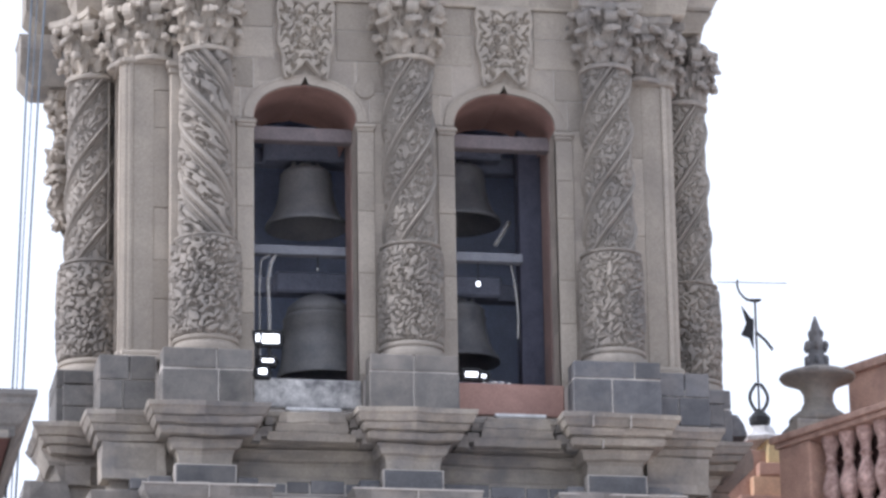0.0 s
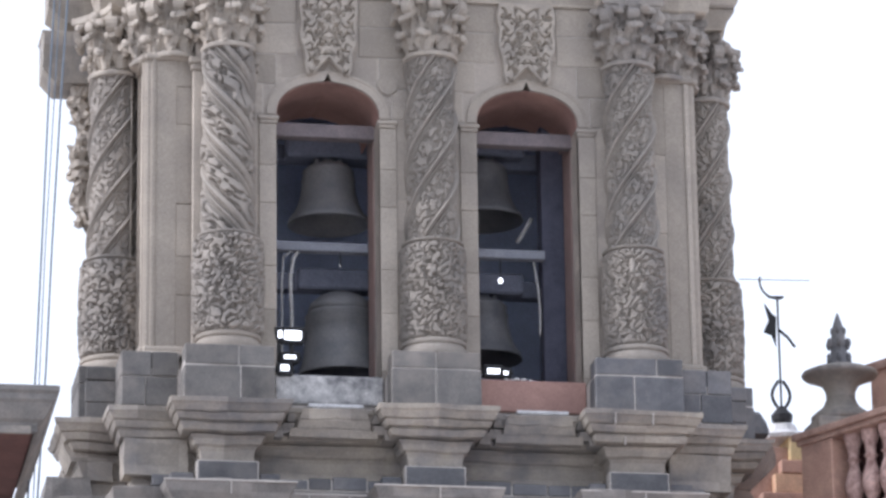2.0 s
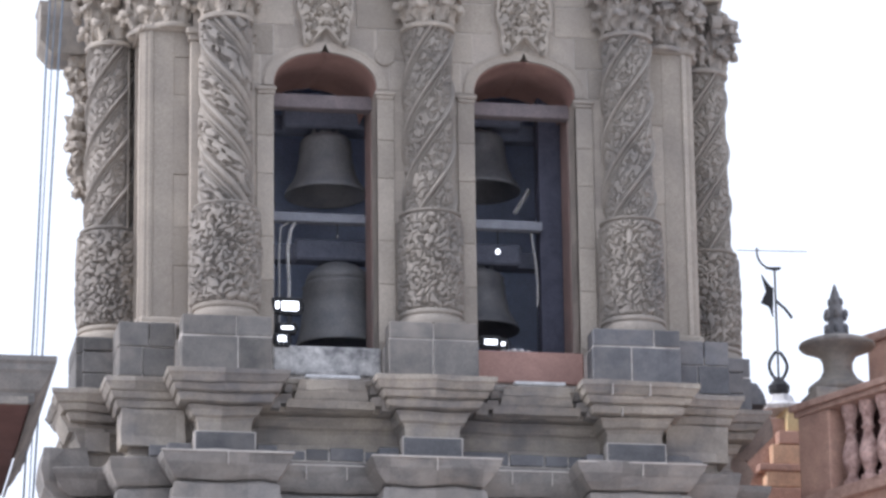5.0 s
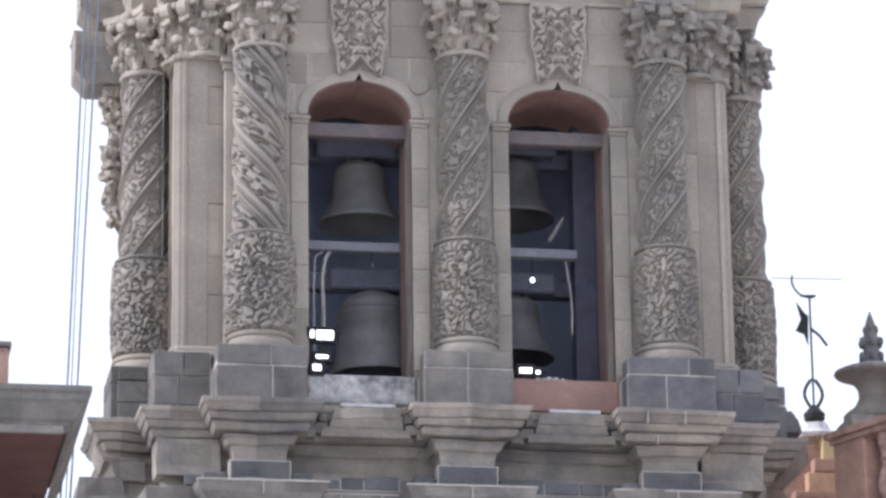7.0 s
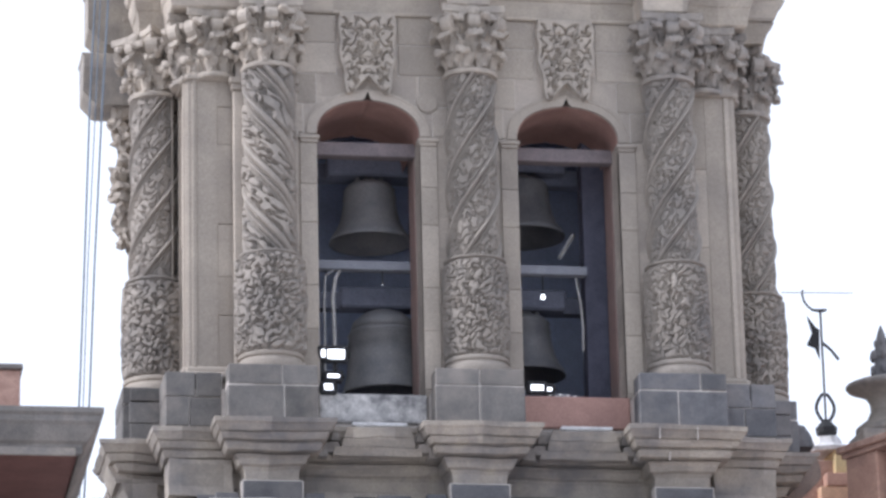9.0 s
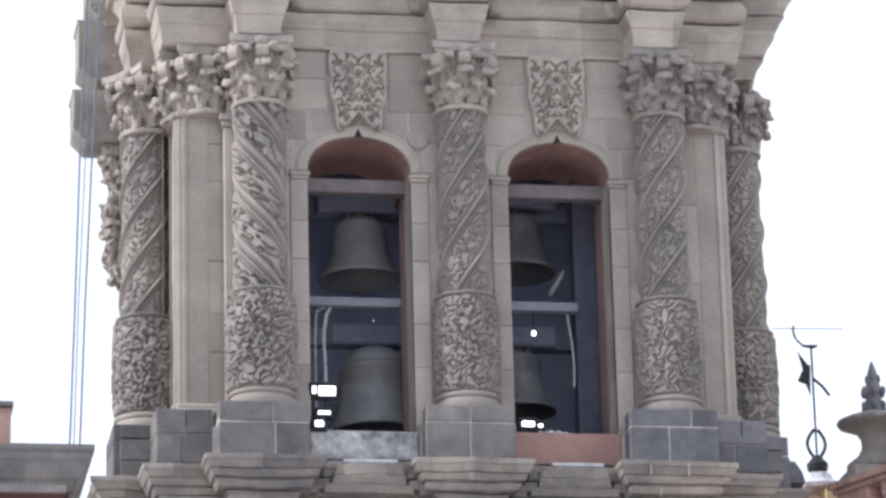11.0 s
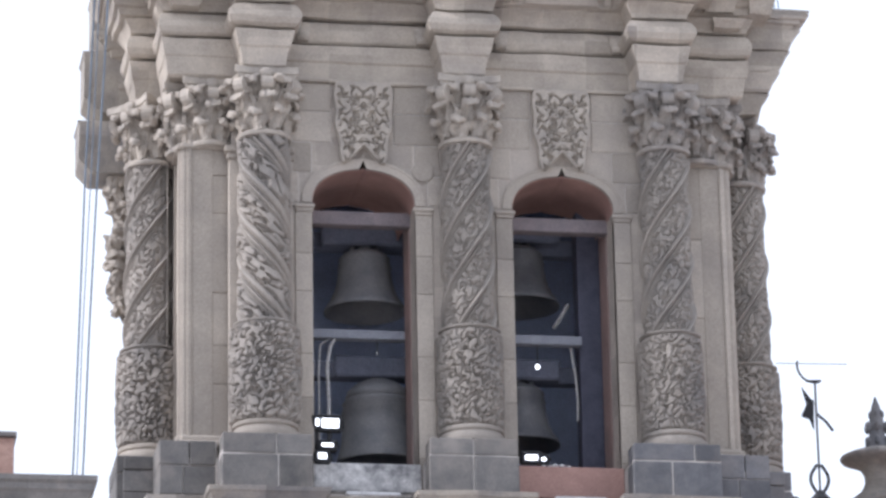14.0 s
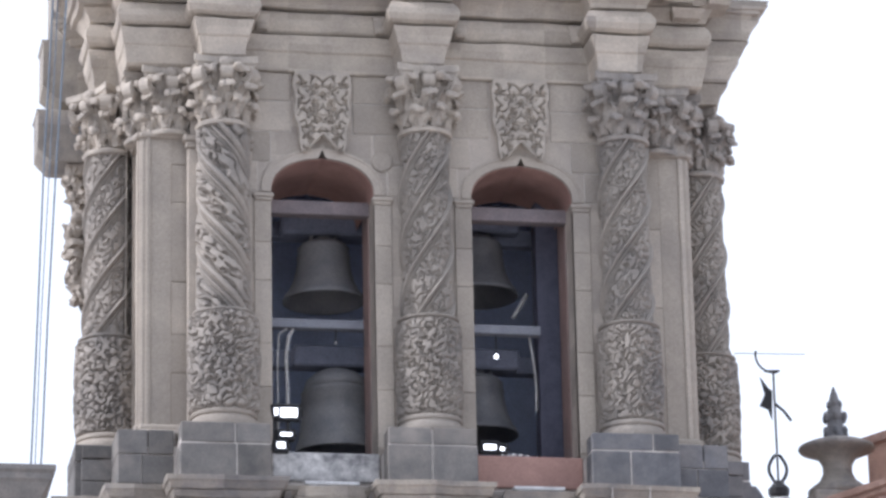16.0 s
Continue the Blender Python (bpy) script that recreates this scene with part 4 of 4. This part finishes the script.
part("spike", revolve(bmesh.new(), [(0.17, 16.91), (0.155, 16.97), (0.125, 17.08), (0.115, 17.18), (0.135, 17.24), (0.11, 17.30), (0.095, 17.42), (0.06, 17.56), (0.012, 17.70)], 12), SLATE, urn, "dark spiked finial")
for z, reach, size in ((17.02, 0.16, 0.05), (17.24, 0.15, 0.055), (17.43, 0.10, 0.035)):
    for k in range(6):
        a = k * math.pi / 3 + z * 5
        bm = bmesh.new()
        bmesh.ops.create_icosphere(bm, subdivisions=2, radius=size, matrix=Matrix.Translation((reach * math.cos(a), reach * math.sin(a), z)) @ Matrix.Rotation(a, 4, "Z") @ Matrix.Diagonal((0.8, 0.8, 1.4, 1)))
        for v in bm.verts:
            v.co += 0.012 * Vector(noise.noise_vector(v.co * 18))
        part("knob", bm, SLATE, urn)

# small stepped lantern and its iron weather vane
lantern = empty("roof_lantern", "small yellow and terracotta stepped roof lantern", "lantern")
soften(part("lantern_base", boxes((5.40, 6.42, 0.9, 1.7, 14.40, 16.42), (6.42, 6.78, 0.9, 1.7, 14.40, 15.40)), PINKSTONE, lantern, "weathered brownish pink stepped base"), 0.03)
for x0, x1, y, z0, z1, m, label in ((5.70, 6.78, 0.66, 14.40, 15.29, TERRACOTTA, "terracotta foot"), (5.98, 6.78, 0.68, 15.30, 15.54, PEACH, "peach limewashed step"), (5.88, 6.78, 0.66, 15.545, 15.66, TERRACOTTA, "terracotta moulding"),
                                     (6.10, 6.77, 0.72, 15.665, 15.97, PEACH, "peach limewashed step"), (6.20, 6.76, 0.70, 15.975, 16.18, TERRACOTTA, "terracotta step"), (6.36, 6.72, 0.78, 16.185, 16.60, YELLOW, "yellow limewashed shaft")):
    soften(part("lantern_step", boxes((x0, x1, y, 1.5, z0, z1)), m, lantern, label), 0.02)
part("lantern_cap", revolve(bmesh.new(), [(0.40, 16.56), (0.42, 16.62), (0.36, 16.66), (0.25, 16.70), (0.21, 16.80), (0.12, 16.86)], 8, (6.36, 1.15)), WHITE, lantern, "white lantern cap")

vane = empty("weather_vane", "dark iron weather vane with pennant and open ring", "weather vane", m=Matrix.Translation((6.34, 1.1, 0)))
part("pole", tube(bmesh.new(), [(0, 0, 16.8), (0, 0, 17.8), (0, 0, 18.84)], 0.017, 8), IRON, vane)
part("foot", revolve(bmesh.new(), [(0.10, 16.82), (0.16, 16.88), (0.17, 16.96), (0.10, 17.04), (0.05, 17.1)], 12), IRON, vane)
for s in (-1, 1):
    part("scroll", tube(bmesh.new(), [(s * (0.03 + 0.11 * math.sin(math.pi * i / 12)), 0, 17.05 + 0.46 * i / 12) for i in range(13)], 0.026, 8), IRON, vane)
bm = bmesh.new()
for y in (-0.008, 0.008):
    bm.faces.new([bm.verts.new((px, y, pz)) for px, pz in ((-0.03, 18.52), (-0.08, 18.55), (-0.22, 18.74), (-0.15, 18.46), (-0.24, 18.27), (-0.11, 18.22), (-0.05, 18.04))])
fs = list(bm.faces)
for i in range(7):
    a, b = fs[0].verts[:], fs[1].verts[:]
    bm.faces.new((a[i], a[(i + 1) % 7], b[(i + 1) % 7], b[i]))
part("pennant", bm, IRON, vane, "ragged iron pennant")
part("tail", tube(bmesh.new(), [(0, 0, 18.32), (0.14, 0, 18.20), (0.25, 0, 18.05)], 0.022), IRON, vane)
part("ring", tube(bmesh.new(), [(0.27 * math.cos(a / 12 * math.pi) , 0, 19.08 + 0.27 * math.sin(a / 12 * math.pi)) for a in range(11, 20)], 0.016), IRON, vane)
part("cross_bar", tube(bmesh.new(), [(-0.60, 0, 19.10), (0, 0, 19.11), (0.52, 0, 19.12)], 0.006), IRON, vane)
part("cross_bar", tube(bmesh.new(), [(-0.14, 0, 18.83), (0.1, 0, 18.84)], 0.018), IRON, vane)

# ---- neighbouring roof with deep maroon eaves ----
house = empty("neighbour_house", "maroon house with a deep grey moulded stone eave", "building")
cor = bmesh.new()
prof = [(0.0, 13.53), (0.04, 13.55), (0.04, 13.66), (0.10, 13.69), (0.16, 13.78), (0.20, 13.86), (0.24, 13.90), (0.24, 13.97), (0.28, 14.0), (0.28, 14.06), (0.0, 14.07)]
loops = [[cor.verts.new(p) for p in ((-16, -9.72 - o, z), (-5.76 + o, -9.72 - o, z), (-5.76 + o, -4.8, z))] for o, z in prof]
for lo, hi in zip(loops, loops[1:]):
    for i in range(2):
        cor.faces.new((lo[i], lo[i + 1], hi[i + 1], hi[i]))
part("eave_moulding", cor, GREY, house, "weathered grey stone eave moulding")
part("white_fillet", boxes((-16, -5.80, -9.765, -9.70, 13.53, 13.62)), LEDGE, house, "pale fillet under the eave")
part("roof_slab", boxes((-16, -5.77, -9.71, -4.8, 13.56, 14.05)), MAROON, house)
part("house_wall", boxes((-16, -5.95, -6.6, -4.9, 0, 13.56)), MAROON, house, "maroon rendered wall")
chim = empty("chimney", "square terracotta chimney block on the roof", "chimney", m=Matrix.Translation((-6.72, -6.6, 14.04)))
soften(part("flue", boxes((-0.45, 0.42, -0.4, 0.4, 0, 1.30)), PINKSTONE, chim), 0.02)
soften(part("chimney_cap", boxes((-0.5, 0.45, -0.45, 0.45, 1.30, 1.37)), GREY, chim), 0.015)

# ---- stones of the pedestal course and of the wall face ----
rnd = random.Random(8)
ped = next(o for o in tower.children if o.name.startswith("pedestal_core"))


def stone(name, x0, x1, y0, y1, z0, z1, material, owner, m=None):
    ob = part(name, boxes((x0, x1, y0, y1, z0, z1), chamfer=0.009), material, owner)
    if m:
        ob.matrix_basis = m
    return ob


def pedestal(cx, reach, m, kind=PLINTH):
    """Three courses of blocks round a column's pedestal, with open joints."""
    f = -(reach + rnd.uniform(0, 0.012))
    g = 0.010
    cut, low, mid = cx + rnd.uniform(-0.16, 0.16), 15.90 + rnd.uniform(-0.06, 0.08), cx + rnd.uniform(-0.3, 0.3)
    back_up = part("joint", boxes((cx - 0.59, cx + 0.59, -reach + 0.01, -4.3, 15.9, 16.13)), MORTAR, ped)
    back_up.matrix_basis = m
    for xa, xb, za, zb in ((cx - 0.62, cut, 15.39, low), (cut, cx + 0.62, 15.39, low), (cx - 0.61, mid, low, 16.15), (mid, cx + 0.61, low, 16.15)):
        stone("stone_block", xa + g, xb - g, f - rnd.uniform(0.0, 0.012), -4.3, za + g, zb - g, kind, ped, m)


# east pedestals take SLATE: stains plus the shade of that side, as colour
for cx in (-COLX, 0.0, COLX):
    pedestal(cx, 4.692, Matrix(), SLATE if cx > 1 else PLINTH)
pedestal(COLX, 4.70, Matrix.Rotation(-math.pi / 2, 4, "Z"))
pedestal(-COLX, 4.70, Matrix.Rotation(math.pi / 2, 4, "Z"), SLATE)
for sx in (-1, 1):
    part("joint", boxes((*sorted((sx * 3.42, sx * 4.15)), -4.15, -3.42, 15.38, 16.13)), MORTAR, ped)
    part("joint", boxes((*sorted((sx * 3.9, sx * 4.585)), -3.40, -3.0, 15.38, 16.11)), MORTAR, ped)
    # SLATE east of the middle again carries both staining and shade
    for za, zb in ((15.39, 15.62), (15.62, 15.93), (15.93, 16.13)):
        stone("stone_block", *sorted((sx * 3.9, sx * (4.60 + rnd.uniform(0, 0.02)))), -3.43 - rnd.uniform(0, 0.02), -3.0, za + 0.008, zb - 0.008, SLATE if sx > 0 else PLINTH, ped)
    q = 3.84 + 0.47 * 0.72
    for za, zb in ((15.39, 15.80), (15.80, 16.15)):
        xa, xb = sorted((sx * 3.44, sx * (q + 0.03)))
        cut = xa + (xb - xa) * rnd.uniform(0.4, 0.6)
        for a0, a1 in ((xa, cut), (cut, xb)):
            stone("stone_block", a0 + 0.008, a1 - 0.008, -q - 0.03 - rnd.uniform(0, 0.02), -3.7, za + 0.008, zb - 0.008, SLATE if sx > 0 else PLINTH, ped)
        ya, yb = -q + 0.02, -3.44
        stone("stone_block", *sorted((sx * (q + 0.03), sx * 3.7)), ya, yb, za + 0.008, zb - 0.008, SLATE if sx > 0 else PLINTH, ped)

face = next(o for o in tower.children if o.name == "wall")
for c in OPENS:
    for za, zb, inner in ((19.66, 20.10, 0.90), (20.10, 20.55, 0.72), (20.55, 21.0, 0.43), (21.0, 21.42, 0.43)):
        for s in (-1, 1):
            xa, xb = sorted((c + s * inner, c + s * 1.16))
            part("joint", boxes((xa, xb, -4.006, -3.95, za, zb)), MORTAR, face)
            stone("ashlar", xa + 0.006, xb - 0.006, -4.016 - rnd.uniform(0, 0.008), -3.95, za + 0.006, zb - 0.006, BLOCK, face)

# small scroll consoles at the ends of each frieze panel
for c in OPENS:
    for e in (-1, 1):
        bm = bmesh.new()
        rows = []
        for i in range(9):
            t = i / 8
            z, out = 22.02 + 0.27 * t, 0.05 + 0.075 * math.sin(math.pi * min(1, 0.25 + 0.75 * t)) + 0.02 * math.sin(t * 9)
            half = 0.075 + 0.05 * t
            rows.append([bm.verts.new((c + e * 0.84 + u * half, -4.05 - out * (1 - 0.25 * u * u), z)) for u in (-1, -0.5, 0, 0.5, 1)])
        for lo, hi in zip(rows, rows[1:]):
            for i in range(4):
                bm.faces.new((lo[i], lo[i + 1], hi[i + 1], hi[i]))
        ring = [r[0] for r in rows] + rows[-1][1:] + [r[-1] for r in reversed(rows[:-1])] + list(reversed(rows[0][1:-1]))
        rear = [bm.verts.new((v.co.x, -3.95, v.co.z)) for v in ring]
        for i in range(len(ring)):
            k = (i + 1) % len(ring)
            bm.faces.new((ring[i], ring[k], rear[k], rear[i]))
        part("console", bm, CARVED, tower, "small carved scroll console")

frieze_low = next(o for o in tower.children if o.name == "lower_frieze")
ledge_low = next(o for o in tower.children if o.name == "lower_cornice")
for cx in (-COLX, 0.0, COLX):
    d = AXIS + 0.67
    part("joint", boxes((cx - 0.885, cx + 0.885, -d - 0.012, -d + 0.05, 14.225, 14.245)), MORTAR, frieze_low)
    part("joint", boxes((cx - 0.007, cx + 0.007, -d - 0.010, -d + 0.05, 14.06, 14.225)), MORTAR, frieze_low)
    for x in (cx - 0.40, cx + 0.12) if cx > 1 else ():
        part("joint", boxes((x - 0.006, x + 0.006, -AXIS - 0.735, -AXIS - 0.66, 15.16, 15.34)), MORTAR, ledge_low)
    if cx > 1:
        part("joint", boxes((cx - 0.24, cx - 0.228, -AXIS - 0.57, -AXIS - 0.5, 14.91, 15.02)), MORTAR, ledge_low)
    part("joint", boxes((cx - 0.40, cx + 0.40, -AXIS - 0.325, -AXIS - 0.25, 14.425, 14.44)), MORTAR, ledge_low)
for c in OPENS:
    part("joint", boxes((c - 0.50, c + 0.50, -WALL - 0.232, -WALL - 0.15, 14.225, 14.242)), MORTAR, frieze_low)
    for x in (c - 0.31, c + 0.24):
        part("joint", boxes((x - 0.007, x + 0.007, -WALL - 0.226, -WALL - 0.15, 14.05, 14.225)), MORTAR, frieze_low)

# blue-grey blocks between the cushion frieze and the pedestals, with open pale joints
for cx in (-COLX, 0.0, COLX):
    part("joint", boxes((cx - 0.412, cx + 0.412, -4.515, -4.3, 14.29, 14.592)), MORTAR, frieze_low)
    stone("stone_block", cx - 0.395, cx + 0.395, -4.53, -4.35, 14.325, 14.578, SLATE, frieze_low)
    for e in (-1, 1):
        xa, xb = sorted((cx + e * 0.44, cx + e * rnd.uniform(0.66, 0.78)))
        stone("stone_block", xa, xb, -4.40 - rnd.uniform(0, 0.03), -4.1, 14.29, 14.43 + rnd.uniform(0, 0.05), SLATE, frieze_low)
for c in OPENS:
    part("joint", boxes((c - 0.86, c + 0.86, -4.165, -4.0, 14.29, 14.44)), MORTAR, frieze_low)
    x = c - 0.86
    while x < c + 0.7:
        xe = min(x + rnd.uniform(0.28, 0.55), c + 0.86)
        stone("stone_block", x + 0.012, xe - 0.012, -4.18 - rnd.uniform(0, 0.025), -4.02, 14.31, 14.45 + rnd.uniform(-0.02, 0.04), SLATE, frieze_low)
        x = xe
for sx in (-1, 1):
    xa, xb = sorted((sx * 3.36, sx * 3.78))
    stone("stone_block", xa, xb, -4.225, -3.7, 14.30, 14.45, SLATE, frieze_low)


def worn_prism(profile, y0, y1, seed):
    """Front outline (x, z, y) pushed back to y1, its edges a little broken."""
    bm = bmesh.new()
    front = [bm.verts.new((x, y0 + dy, z)) for x, z, dy in profile]
    rear = [bm.verts.new((x, y1, z)) for x, z, dy in profile]
    bm.faces.new(front)
    bm.faces.new(list(reversed(rear)))
    for i in range(len(front)):
        k = (i + 1) % len(front)
        bm.faces.new((front[i], front[k], rear[k], rear[i]))
    bmesh.ops.subdivide_edges(bm, edges=bm.edges, cuts=3, use_grid_fill=True)
    bmesh.ops.recalc_face_normals(bm, faces=bm.faces)
    for v in bm.verts:
        v.co += 0.02 * Vector(noise.noise_vector(v.co * 4 + Vector((seed, 0, 0)))) + 0.01 * Vector(noise.noise_vector(v.co * 13))
    return bm


# stacked blocks on the west end of the lower cornice and frieze
for prof_, y0, m, owner in (([(-4.90, 15.06, 0), (-4.30, 15.06, 0), (-4.30, 14.84, 0), (-4.78, 14.84, 0)], -3.28, LEDGE, ledge_low), ([(-4.72, 14.83, 0), (-4.22, 14.83, 0), (-4.22, 14.56, 0), (-4.60, 14.56, 0)], -3.30, LEDGE, ledge_low),
                            ([(-5.12, 14.58, 0), (-4.54, 14.58, 0), (-4.50, 14.30, -0.03), (-4.48, 13.90, 0), (-4.92, 13.86, 0), (-5.10, 14.05, -0.04), (-5.15, 14.30, -0.05)], -3.36, GREY, frieze_low)):
    part("stone_block", worn_prism(prof_, y0, -2.4, y0), m, owner)
for x0, x1 in ((-4.16, -3.30), (3.30, 4.16)):
    part("stone_block", worn_prism([(x0, 14.95, 0), (x1, 14.95, 0), (x1, 14.44, 0), (x0, 14.44, 0)], -4.19, -3.7, x0), LEDGE, ledge_low)

# worn stepped masonry on the east end of the pedestal course and under it
for prof_, y0, m in (([(4.3, 16.10, 0), (4.66, 16.10, 0.02), (4.84, 15.86, 0), (4.3, 15.86, 0)], -3.1, SLATE), ([(4.3, 15.855, 0), (4.86, 15.855, 0.02), (4.97, 15.66, 0), (5.0, 15.54, 0), (4.3, 15.54, 0)], -3.2, SLATE),
                     ([(4.3, 15.535, 0), (5.18, 15.50, 0.02), (5.20, 15.22, 0), (5.0, 15.02, 0), (4.84, 14.85, 0), (4.3, 14.85, 0)], -2.7, BROWNSTONE), ([(4.3, 14.84, 0), (4.78, 14.84, 0), (4.90, 14.66, 0), (4.80, 14.45, 0), (4.3, 14.45, 0)], -2.75, BROWNSTONE)):
    part("stone_block", worn_prism(prof_, y0, -2.3, y0 + 3), m, ledge_low)

# stepped stones that carry the east end of the upper cornice
EAST_TOP, EAST_FOOT = (5.31, 23.10), (4.49, 21.45)
for k in range(5):
    (xa, za), (xb, zb) = ((EAST_FOOT[0] + (EAST_TOP[0] - EAST_FOOT[0]) * u, EAST_FOOT[1] + (EAST_TOP[1] - EAST_FOOT[1]) * u) for u in (k / 5, (k + 0.96) / 5))
    pr = [(4.1, za, 0), (xa - 0.01, za, 0), (xb - 0.03, zb - 0.05, -0.02), (xb + 0.02, zb, -0.02), (4.1, zb, 0)]
    part("cornice_stone", worn_prism(pr, -3.40 - 0.03 * (k % 2), -2.2, k), ENTAB, tower)

# apron stone with rough lumps at its ends in each bay of the lower cornice
for c in OPENS:
    for za, zb, wa, wb, out in ((14.97, 15.075, 0.60, 0.585, 0.03), (15.085, 15.205, 0.50, 0.475, 0.05), (15.215, 15.345, 0.47, 0.43, 0.09)):
        part("apron_stone", worn_prism([(c - wa, za, 0.02), (c + wa, za, 0.02), (c + wb, zb, -0.03), (c - wb, zb, -0.03)], -4.41 - out, -4.1, c + za), LEDGE, ledge_low)
    for e in (-1, 1):
        for dx, z, w, h in ((0.62, 15.02, 0.09, 0.12), (0.76, 14.95, 0.08, 0.16), (0.58, 15.18, 0.06, 0.10)):
            x = c + e * dx
            part("stone_block", worn_prism([(x - w, z, 0.03), (x + w, z, 0.03), (x + w * 0.8, z + h, -0.03), (x - w * 0.8, z + h, -0.03)], -4.47, -4.1, x + z), GREY, ledge_low)

cornice_up = next(o for o in tower.children if o.name == "cornice")
# wider corona stones at the right-hand end of each break
for cx, ext in ((-COLX, 0.19), (0.0, 0.06), (COLX, 0.17)):
    for xe, z0, z1, y in ((0.60, 22.60, 22.70, -4.86), (0.66, 22.705, 22.83, -4.98), (0.75, 22.84, 22.972, -5.19)):
        pr = [(cx + 0.3, z0, 0), (cx + xe + ext - 0.035, z0, 0), (cx + xe + ext, z1, 0), (cx + 0.3, z1, 0)]
        part("cornice_stone", worn_prism(pr, y, -4.45, cx + z0), ENTAB, cornice_up)
# sloping apron stone and two small brackets under each upper parapet
for c in OPENS:
    pr = [(c - 0.53, 22.60, 0.10), (c + 0.53, 22.60, 0.10), (c + 0.36, 23.02, -0.16), (c - 0.26, 23.02, -0.16)]
    part("apron_stone", worn_prism(pr, -4.50, -4.15, c), STONE, cornice_up)
    for e in (-1, 1):
        for dx, w, h in ((0.66, 0.06, 0.20), (0.78, 0.045, 0.13)):
            x = c + e * dx
            pr = [(x - w * 0.7, 22.62, 0.10), (x + w * 0.7, 22.62, 0.10), (x + w, 22.62 + h, -0.05), (x - w, 22.62 + h, -0.05)]
            part("small_bracket", worn_prism(pr, -4.50, -4.2, x), CARVED, cornice_up)
# broken stones on the stepped corners of the upper cornice
for sx in (-1, 1):
    for x, y, z, w, h in ((3.72, -4.42, 22.60, 0.27, 0.17), (4.02, -4.50, 22.78, 0.30, 0.16), (4.32, -4.40, 22.60, 0.20, 0.22), (3.86, -4.34, 22.38, 0.24, 0.13)):
        pr = [(sx * x - w * 0.8, z, 0.06), (sx * x + w * 0.8, z, 0.06), (sx * x + w, z + h, -0.05), (sx * x - w, z + h, -0.05)]
        part("cornice_stone", worn_prism(pr, y - 0.06, -3.9, x * sx + z), ENTAB, cornice_up)

# a round repair stone beside the middle column, and bits of white rubble on the painted parapet
disc = revolve(bmesh.new(), [(0.15, 0.0), (0.15, 0.018), (0.135, 0.026), (0.0005, 0.028)], 28)
bmesh.ops.transform(disc, matrix=Matrix.Translation((-0.52, -4.012, 20.16)) @ Matrix.Rotation(math.pi / 2, 4, "X"), verts=disc.verts)
part("round_stone", disc, BLOCK, tower, "round repair stone")
rnd = random.Random(31)
for x, r in ((1.08, 0.035), (1.16, 0.03), (1.23, 0.045), (1.33, 0.04), (1.43, 0.03)):
    bm = bmesh.new()
    bmesh.ops.create_icosphere(bm, subdivisions=2, radius=r)
    for v in bm.verts:
        v.co *= 1 + 0.3 * noise.noise(v.co * 25 + Vector((x, 0, 0)))
        v.co.z *= 0.6
    bmesh.ops.translate(bm, vec=(x, -4.03, 15.95 + r * 0.5), verts=bm.verts)
    tagged(part("lime_rubble", bm, WHITE, None, "small lump of white lime rubble on the painted parapet"), category="rubble", group="rubble on the parapet")
